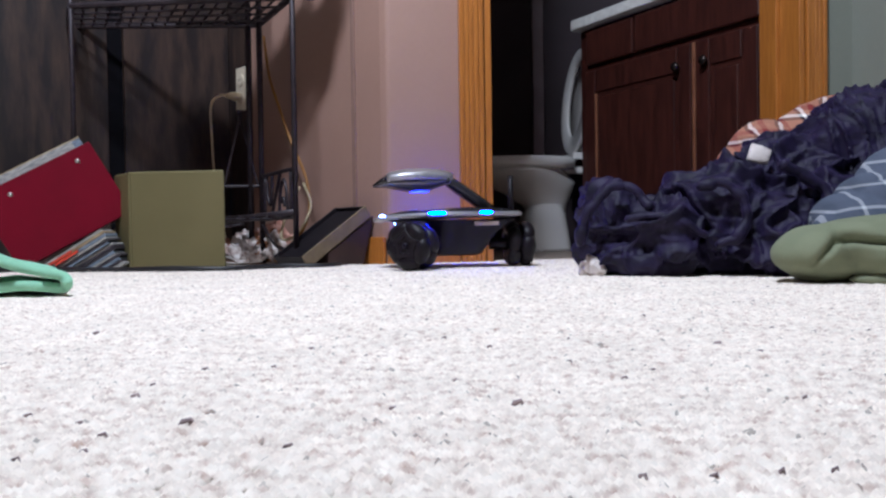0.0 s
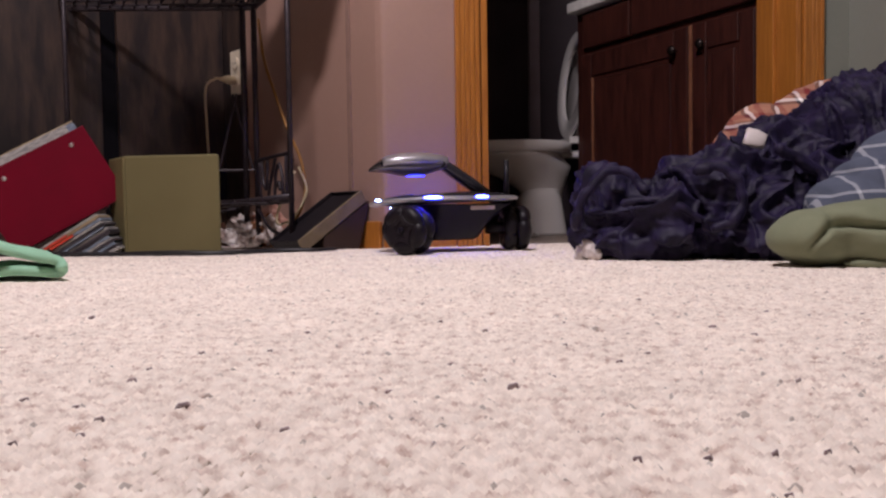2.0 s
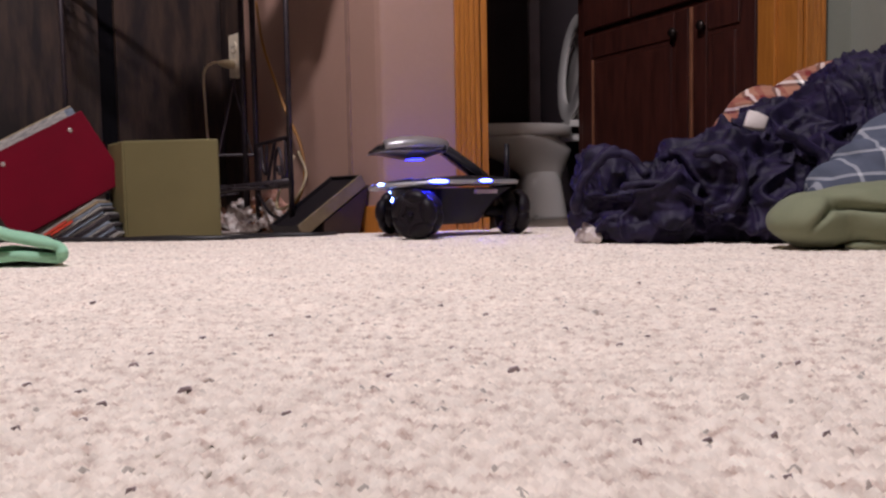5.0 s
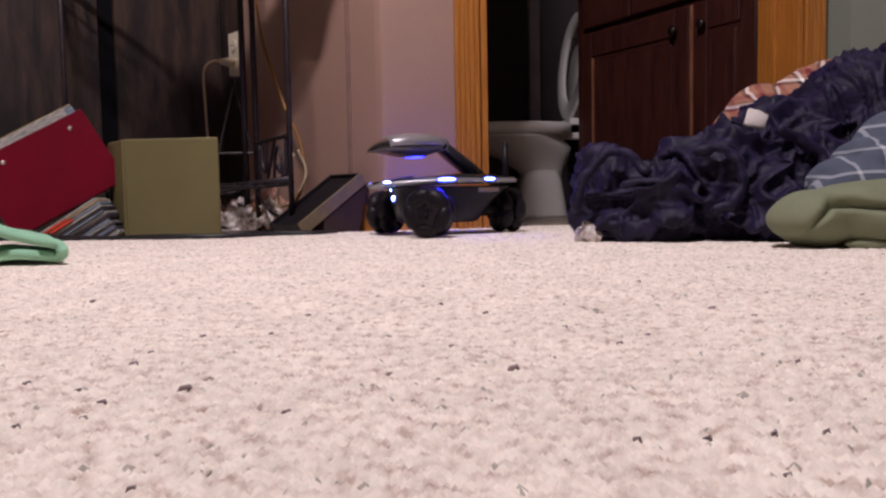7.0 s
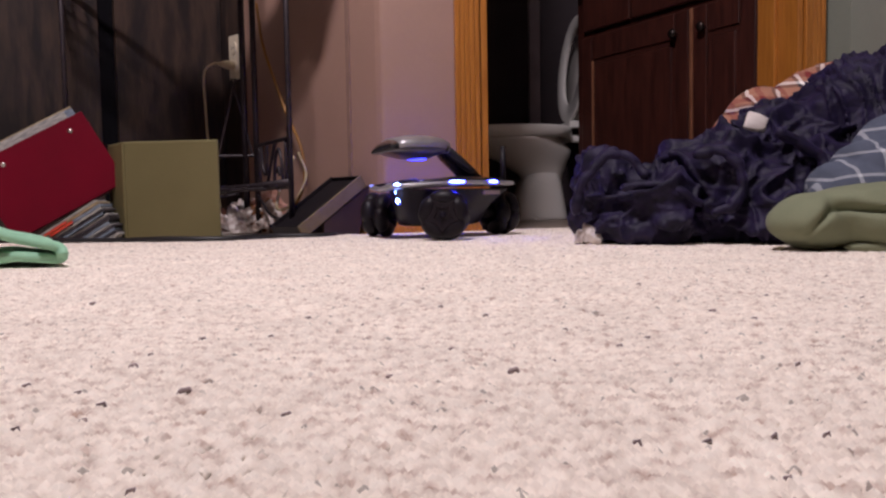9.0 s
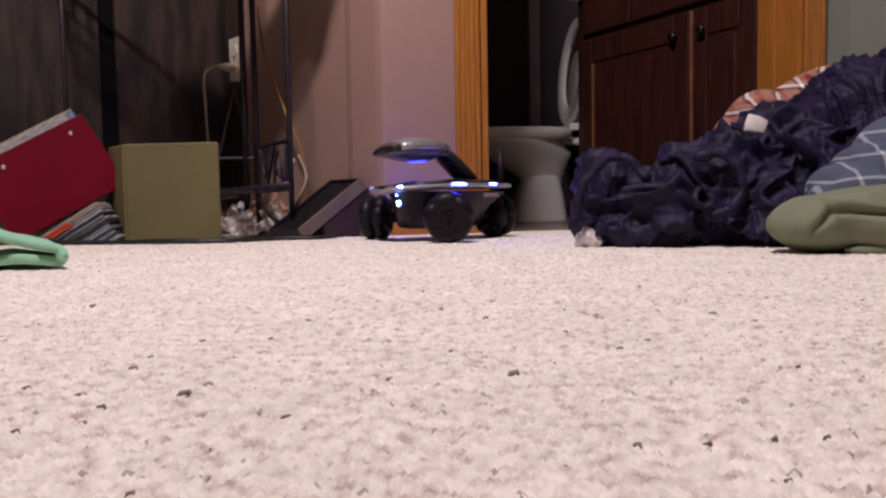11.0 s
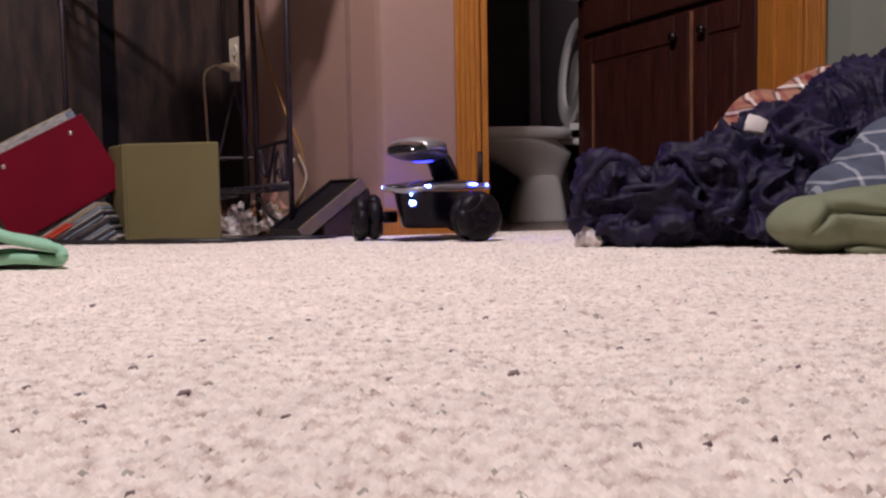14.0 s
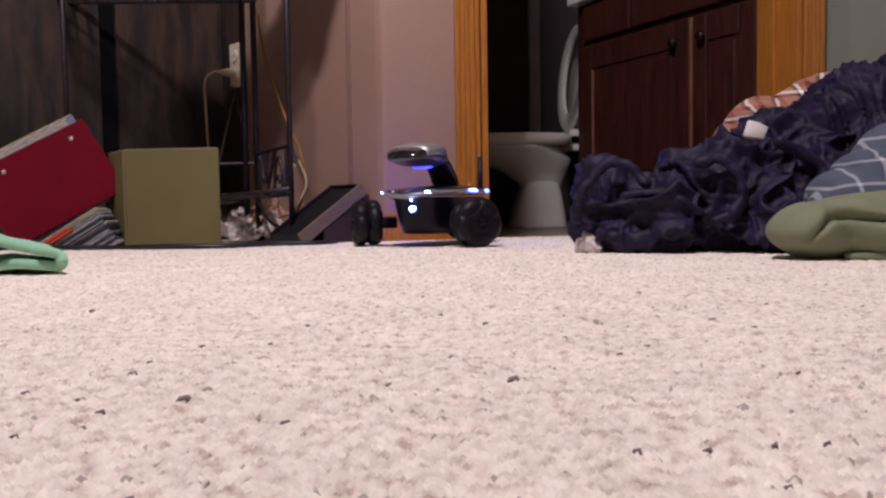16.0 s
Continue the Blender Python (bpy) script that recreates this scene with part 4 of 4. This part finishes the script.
def build_wheel(parent, m):
    """Omni wheel: a five-sided hub ringed by fat rollers; local z is the axle, outwards."""
    w = new("wheel")
    w.parent, w.matrix_local = parent, m
    w["label"] = "black omni-directional wheel with five rollers"
    hub = [(0.0, 0.034), (36, 0.0225)]
    ring = [Vector((r * math.cos(radians(90 + a + 72 * i)), r * math.sin(radians(90 + a + 72 * i)), 0)) for i in range(5) for a, r in hub]
    up = Vector((0, 0, 1))
    part("hub", loft(bmesh.new(), [[p * 0.9 - up * 0.016 for p in ring], [p - up * 0.010 for p in ring], [p + up * 0.012 for p in ring], [p * 0.9 + up * 0.015 for p in ring], [p * 0.55 + up * 0.0145 for p in ring],
                                   [p * 0.5 + up * 0.012 for p in ring]]), M_HUB, w)
    for row, (turn, z) in enumerate(((36, 0.0), (0, -0.027))):
        for i in range(5):
            a = radians(90 + turn + 72 * i)
            c = Vector((math.cos(a), math.sin(a), 0))
            d = Vector((-math.sin(a), math.cos(a), 0))
            pts, rs = [], []
            for k in range(11):
                u = -1 + k / 5
                pts.append(c * (0.0312 - 0.0080 * u * u) + d * (u * 0.0255) + up * z)
                rs.append(0.0158 * (max(0.0, 1 - abs(u) ** 3.2) * 0.62 + 0.38) if abs(u) < 1 else 0.004)
            part("roller", tube(bmesh.new(), pts, rs, 14), M_RUBBER, w, smooth=True)
    part("bolt", lathe(bmesh.new(), [(0.006, 0.0122), (0.006, 0.0150), (0.004, 0.0165), (0.0005, 0.0168)], Matrix(), 12), M_BODY, w, smooth=True)
    part("axle", tube(bmesh.new(), [(0, 0, -0.075), (0, 0, -0.012)], 0.012, 12), M_HUB, w, smooth=True)
    return w


DECK = [(0.176, 0.0), (0.172, 0.028), (0.158, 0.048), (0.108, 0.076), (0.053, 0.0945), (0.0, 0.093), (-0.045, 0.083), (-0.095, 0.070), (-0.118, 0.058), (-0.124, 0.028), (-0.125, 0.0)]


def deck_ring(shrink, z, ox=0.0, sy=None):
    """The outline of the deck, shrunk; the hood dips towards its nose and the tail rises a little."""
    pts = DECK + [(x, -y) for x, y in DECK[-2:0:-1]]
    fine = smooth_path([(x, y, 0) for x, y in pts + pts[:1]], 3)[:-1]
    sy = shrink if sy is None else sy

    def lift(p):
        if z < 0.0955:
            return 0.0
        return 0.0055 - 0.035 * max(0.0, p.x - 0.04) - 0.10 * max(0.0, p.x - 0.12) * max(0.0, 1 - abs(p.y) / 0.06)
    return [Vector((p.x * shrink + (shrink - 1) * 0.01 + ox, p.y * sy, z + lift(p))) for p in fine]


def build_rover():
    t = thing("toy_rover", "black and silver three-wheeled toy robot rover with glowing blue lights", "robot", pose(0.025, 1.552, 0, 0, 0, 185.6))
    part("belly", loft(bmesh.new(), [deck_ring(0.47, 0.024, 0.030, 0.60), deck_ring(0.53, 0.028, 0.028, 0.68), deck_ring(0.665, 0.068, 0.012, 0.80), deck_ring(0.80, 0.092, -0.006, 0.88), deck_ring(0.86, 0.0953, -0.004, 0.90)]), M_BODY, t, smooth=True)
    part("rim", loft(bmesh.new(), [deck_ring(0.90, 0.0957), deck_ring(0.985, 0.0975), deck_ring(1.005, 0.100), deck_ring(1.0, 0.1025), deck_ring(0.95, 0.1055)]), M_SILVER, t, "silver rim band", True)
    part("deck", loft(bmesh.new(), [deck_ring(0.955, 0.1056), deck_ring(0.80, 0.110), deck_ring(0.55, 0.1135), deck_ring(0.25, 0.1155), deck_ring(0.02, 0.116)]), M_GUN, t, "glossy gunmetal deck", True)
    part("deck_ridge", tube(bmesh.new(), smooth_path([(0.171, 0, 0.0975), (0.150, 0, 0.1045), (0.125, 0, 0.1105), (0.10, 0, 0.1145), (0.085, 0, 0.1165)], 4), 0.0022, 8), M_SILVER, t, "bright ridge along the hood")
    # lights let into the rim, each a bright core with an added glowing fringe
    for x, y, z, ln, lean in ((0.1575, 0.0475, 0.1035, 0.005, -0.60), (0.0530, 0.0940, 0.1068, 0.0165, -0.10), (-0.0440, 0.0818, 0.1075, 0.0125, 0.22)):
        w = 0.62 if x > 0.1 else 1.0
        for sg in (1, -1):
            at = [Vector((x + ln * u, sg * (y + lean * ln * u - 0.10 * ln * u * u), z)) for u in (-1, -0.6, 0, 0.6, 1)]
            d = part("deck_light", tube(bmesh.new(), [p - Vector((0, sg * 0.0006, 0)) for p in at], [w * k for k in (0.0034, 0.0044, 0.0046, 0.0044, 0.0034)], 10), M_HALO, t, "added blue glow fringe around a deck light", True)
            part("core", tube(bmesh.new(), [p + Vector((0, sg * 0.0016, 0.0006)) for p in at], [w * k for k in (0.0016, 0.0028, 0.0031, 0.0028, 0.0016)], 10), M_WHITE if x > 0.1 else M_BLUE, d, "glowing blue-white light core", True)
    part("nose_light", lathe(bmesh.new(), [(0.0020, 0), (0.0020, 0.002), (0.0014, 0.003), (0.0003, 0.0032)], pose(0.1300, 0.0, 0.0893, 0, 76, 0), 14), M_WHITE, t, "small blue-white nose light", True)
    # glowing ring added as the headlight's blue fringe
    part("headlight_fringe", lathe(bmesh.new(), [(0.0092, -0.003), (0.0092, 0.002), (0.0074, 0.0035), (0.0070, 0.001)], pose(0.1240, 0.0, 0.0745, 0, 76, 0), 18), M_HALO, t, "added blue glow fringe around the headlight", True)
    part("headlight", lathe(bmesh.new(), [(0.0068, 0), (0.0068, 0.003), (0.005, 0.005), (0.0005, 0.0058)], pose(0.1240, 0.0, 0.0745, 0, 76, 0), 16), M_WHITE, t, "bright blue-white headlight", True)
    for sg in (1, -1):
        part("side_label", box(bmesh.new(), (-0.025, -0.0015, 0.0835), (0.025, 0.0015, 0.0915), pose(-0.046, sg * 0.0735, 0, 0, 0, sg * 11)), M_LABEL, t, "pale grey side label")
    part("antenna", tube(bmesh.new(), [(-0.0986, 0.0455, 0.106), (-0.099, 0.046, 0.13), (-0.099, 0.0465, 0.182)], [0.0062, 0.0058, 0.0052], 10), M_RUBBER, t, smooth=True)
    # arm and head
    bm = bmesh.new()
    a, b = Vector((-0.066, -0.016, 0.116)), Vector((0.0270, 0.0, 0.179))
    d = (b - a).normalized()
    nrm = Vector((-d.z, 0, d.x))
    rings = []
    for u, wd, th in ((0, 0.028, 0.011), (0.3, 0.030, 0.012), (0.7, 0.027, 0.012), (0.93, 0.022, 0.011), (1.0, 0.018, 0.007)):
        c = a + (b - a) * u
        rings.append([c + Vector((0, wd * math.copysign(abs(math.cos(k)) ** 0.6, math.cos(k)), 0)) + nrm * (th * math.copysign(abs(math.sin(k)) ** 0.6, math.sin(k))) for k in (2 * math.pi * j / 20 for j in range(20))])
    arm = part("arm", loft(bm, rings), M_GUN, t, "gunmetal folding arm", True)
    part("arm_foot", lathe(bmesh.new(), [(0.034, 0.1080), (0.034, 0.1165), (0.030, 0.1195), (0.001, 0.120)], Matrix.Translation((-0.062, -0.016, 0)), 24), M_BODY, t, "round swivel foot of the arm", True)
    part("hinge", tube(bmesh.new(), [(0.027, -0.024, 0.176), (0.027, 0.024, 0.176)], 0.0095, 16), M_SILVER, arm, "silver hinge barrel", True)
    part("hinge_cap", tube(bmesh.new(), [(0.027, 0.0242, 0.176), (0.027, 0.0262, 0.176)], [0.007, 0.006], 14), M_GUN, arm, "dark hinge cap", True)
    head = new("head")
    head.parent, head["label"] = t, "silver camera head with dark visor"
    secs = [(0.014, 0.020, 0.178, 0.014, 0.006), (0.032, 0.030, 0.178, 0.020, 0.011), (0.066, 0.046, 0.177, 0.0245, 0.022), (0.108, 0.053, 0.176, 0.0245, 0.021), (0.140, 0.049, 0.174, 0.0205, 0.012),
            (0.160, 0.034, 0.170, 0.012, 0.005), (0.175, 0.016, 0.166, 0.003, 0.002)]
    top, low = [], []
    for x, wd, z, hi, lo in secs:
        arc = [math.pi * j / 12 for j in range(13)]
        top.append([Vector((x, wd * math.cos(k), z + hi * math.sin(k) ** 0.6)) for k in arc] + [Vector((x, wd * 0.94 * math.cos(k), z - 0.001)) for k in arc[::-1]])
        low.append([Vector((x, wd * 0.96 * math.cos(k), z - 0.0012 - lo * math.sin(k) ** 0.6)) for k in arc] + [Vector((x, wd * 0.9 * math.cos(k), z - 0.0011)) for k in arc[::-1]])
    cutline = [a.lerp(b, 0.35) for a, b in zip(top[4], top[5])]
    part("shell", loft(bmesh.new(), top[:5] + [cutline]), M_SILVER, head, "brushed silver top shell", True)
    part("visor", loft(bmesh.new(), [[p + Vector((0.0008, 0, 0)) for p in cutline], top[5], top[6]]), M_LENS, head, "dark glossy visor", True)
    part("underside", loft(bmesh.new(), low), M_GREYMETAL, head, "dark glossy underside", True)
    part("lens", lathe(bmesh.new(), [(0.0075, 0), (0.0075, 0.006), (0.006, 0.0075), (0.0005, 0.008)], pose(0.154, 0, 0.174, 0, 62, 0), 20), M_GUN, head, "round camera lens", True)
    # emissive disc added where the underside reflects blue
    part("head_glow_disc", lathe(bmesh.new(), [(0.021, -0.003), (0.021, 0.0005), (0.014, 0.0020), (0.0005, 0.0026)], pose(0.082, 0, 0.1549, 180, 0, 0), 18), M_HEADBLUE, head, "glowing disc for the blue reflection on the head's underside", True)
    # wheels
    wheels = []
    for ang, r in ((A_WHEEL, R_FRONT), (-A_WHEEL, R_FRONT), (180, R_REAR)):
        an = radians(ang)
        o = Vector((math.cos(an), math.sin(an), 0))
        s = Vector((-math.sin(an), math.cos(an), 0))
        m = Matrix(((s.x, 0, o.x, o.x * r), (s.y, 0, o.y, o.y * r), (0, 1, 0, WHEEL_R), (0, 0, 0, 1)))
        if m.to_3x3().determinant() < 0:
            m = Matrix(((-s.x, 0, o.x, o.x * r), (-s.y, 0, o.y, o.y * r), (0, 1, 0, WHEEL_R), (0, 0, 0, 1)))
        wheels.append((build_wheel(t, m), m, r))
    return t, wheels


ROVER, WHEELS = build_rover()


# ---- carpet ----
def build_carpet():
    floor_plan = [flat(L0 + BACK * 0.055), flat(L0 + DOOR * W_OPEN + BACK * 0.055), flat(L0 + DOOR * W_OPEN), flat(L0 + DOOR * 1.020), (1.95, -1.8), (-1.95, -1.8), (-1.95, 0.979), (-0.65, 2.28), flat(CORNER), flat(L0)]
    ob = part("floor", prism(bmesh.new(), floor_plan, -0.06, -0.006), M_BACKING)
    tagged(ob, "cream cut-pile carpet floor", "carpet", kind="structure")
    rng = np.random.default_rng(5)
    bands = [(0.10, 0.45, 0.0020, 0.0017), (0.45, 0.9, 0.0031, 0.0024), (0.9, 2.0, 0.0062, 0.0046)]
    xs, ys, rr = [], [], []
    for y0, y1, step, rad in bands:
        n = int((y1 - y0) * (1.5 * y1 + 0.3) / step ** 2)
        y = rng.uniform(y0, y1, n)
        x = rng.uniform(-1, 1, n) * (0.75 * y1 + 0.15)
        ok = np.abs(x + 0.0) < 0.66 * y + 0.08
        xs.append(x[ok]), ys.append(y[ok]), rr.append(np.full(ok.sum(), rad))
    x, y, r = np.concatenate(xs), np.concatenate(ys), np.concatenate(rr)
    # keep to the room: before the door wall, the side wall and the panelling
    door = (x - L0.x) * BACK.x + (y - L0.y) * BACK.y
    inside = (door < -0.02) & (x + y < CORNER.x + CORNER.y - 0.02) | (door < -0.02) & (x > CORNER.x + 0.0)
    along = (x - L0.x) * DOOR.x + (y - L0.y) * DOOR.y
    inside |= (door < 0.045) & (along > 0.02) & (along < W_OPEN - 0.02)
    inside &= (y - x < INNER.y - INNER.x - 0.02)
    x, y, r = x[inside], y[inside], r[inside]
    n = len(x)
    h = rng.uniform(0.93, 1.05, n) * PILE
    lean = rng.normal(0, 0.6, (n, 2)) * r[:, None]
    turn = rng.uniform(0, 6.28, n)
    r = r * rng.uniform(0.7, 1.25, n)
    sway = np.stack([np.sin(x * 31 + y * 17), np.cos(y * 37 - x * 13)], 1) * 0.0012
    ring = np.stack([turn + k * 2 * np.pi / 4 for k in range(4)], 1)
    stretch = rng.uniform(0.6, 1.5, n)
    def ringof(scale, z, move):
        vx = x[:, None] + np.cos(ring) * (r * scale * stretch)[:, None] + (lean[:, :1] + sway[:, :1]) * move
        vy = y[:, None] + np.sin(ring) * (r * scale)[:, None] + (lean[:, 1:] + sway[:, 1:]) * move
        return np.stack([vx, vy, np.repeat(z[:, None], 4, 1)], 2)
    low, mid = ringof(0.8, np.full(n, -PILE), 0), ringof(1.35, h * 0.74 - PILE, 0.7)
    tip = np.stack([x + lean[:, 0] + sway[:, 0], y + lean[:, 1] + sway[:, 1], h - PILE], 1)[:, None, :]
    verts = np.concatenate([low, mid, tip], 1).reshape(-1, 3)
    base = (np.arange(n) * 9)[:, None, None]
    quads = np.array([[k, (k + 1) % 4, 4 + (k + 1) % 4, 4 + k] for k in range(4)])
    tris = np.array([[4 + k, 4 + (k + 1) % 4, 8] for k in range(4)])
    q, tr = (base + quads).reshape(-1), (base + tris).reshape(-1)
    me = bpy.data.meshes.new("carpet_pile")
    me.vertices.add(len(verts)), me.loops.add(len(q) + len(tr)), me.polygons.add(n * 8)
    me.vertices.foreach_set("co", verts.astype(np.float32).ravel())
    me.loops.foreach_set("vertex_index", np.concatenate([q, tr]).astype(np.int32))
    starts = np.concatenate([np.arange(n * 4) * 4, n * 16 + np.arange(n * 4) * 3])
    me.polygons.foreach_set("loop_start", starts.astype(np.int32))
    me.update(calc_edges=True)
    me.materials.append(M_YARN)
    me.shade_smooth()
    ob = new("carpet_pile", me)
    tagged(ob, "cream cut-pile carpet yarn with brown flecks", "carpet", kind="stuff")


def build_flecks():
    """Dark bits of yarn and lint lying in the pile."""
    rng = random.Random(3)
    more = [(rng.uniform(-0.5, 0.5) * (y + 0.1), y, rng.uniform(0.4, 0.75)) for y in [rng.uniform(0.3, 1.2) for _ in range(40)]]
    for x, y, s in ((-0.260, 0.554, 1.2), (-0.129, 0.397, 0.9), (-0.100, 0.285, 1.2), (-0.139, 0.332, 1.0), (-0.124, 0.267, 0.8), (0.028, 0.310, 1.1), (0.165, 0.463, 1.2), (0.055, 0.215, 0.6), (0.075, 0.214, 0.7), (0.096, 0.218, 0.6),
                    (0.085, 0.185, 0.5), (-0.079, 0.184, 0.6), (-0.054, 0.250, 0.8), (-0.085, 0.465, 0.9), (-0.023, 0.303, 0.7), (0.102, 0.378, 0.8), (0.025, 0.464, 0.7), (-0.094, 0.402, 0.7), (-0.121, 0.247, 0.7),
                    (-0.141, 0.285, 0.7), (-0.168, 0.298, 0.8), (0.178, 0.432, 0.9), (0.112, 0.219, 0.5), (-0.139, 0.239, 0.6), (-0.141, 0.357, 0.7), (0.065, 0.407, 0.7), (-0.003, 0.505, 0.8), (0.160, 0.620, 0.8), *more):
        a = rng.uniform(-0.6, 0.6)
        d = Vector((math.cos(a), math.sin(a), 0)) * 0.0028 * s
        p = Vector((x, y, -0.0005))
        ob = part("lint_fleck", tube(bmesh.new(), [p - d + Vector((0, 0, -0.002)), p - d * 0.4, p + d * 0.4 + Vector((0, 0, 0.0006)), p + d + Vector((0, 0, -0.002))], [0.0005 * s, 0.0011 * s, 0.0010 * s, 0.0005 * s], 7), M_FLECK, smooth=True)
        tagged(ob, "dark bit of lint in the carpet pile", "lint", "lint on the carpet")


build_carpet()
build_flecks()


# ---- what moves ----
# seconds, x, y, heading
TURNS = [(0.0, 0.025, 1.552, 185.6), (4.2, 0.025, 1.552, 185.6), (4.8, 0.024, 1.551, 190), (5.5, 0.020, 1.547, 200.6), (6.2, 0.0186, 1.546, 203.7), (7.65, 0.0186, 1.546, 203.7), (7.95, 0.0175, 1.545, 215.4),
         (8.2, 0.0172, 1.545, 214.4), (9.2, 0.0172, 1.545, 214.4), (10.2, 0.015, 1.544, 217), (11.3, 0.012, 1.543, 220.6), (11.45, 0.008, 1.542, 228), (11.65, 0.0033, 1.541, 234.3), (12.65, 0.0033, 1.541, 234.3),
         (13.0, -0.002, 1.558, 243), (13.2, -0.0032, 1.565, 244.2), (16.0, -0.0032, 1.565, 244.2)]


def motions():
    walk(ROVER, [(t, pose(x, y, 0, 0, 0, h)) for t, x, y, h in TURNS])
    for wheel, m, r in WHEELS:
        walk(wheel, [(t, m @ pose(0, 0, 0, 0, 0, (h - 185.6) * r / WHEEL_R)) for t, x, y, h in TURNS])


motions()
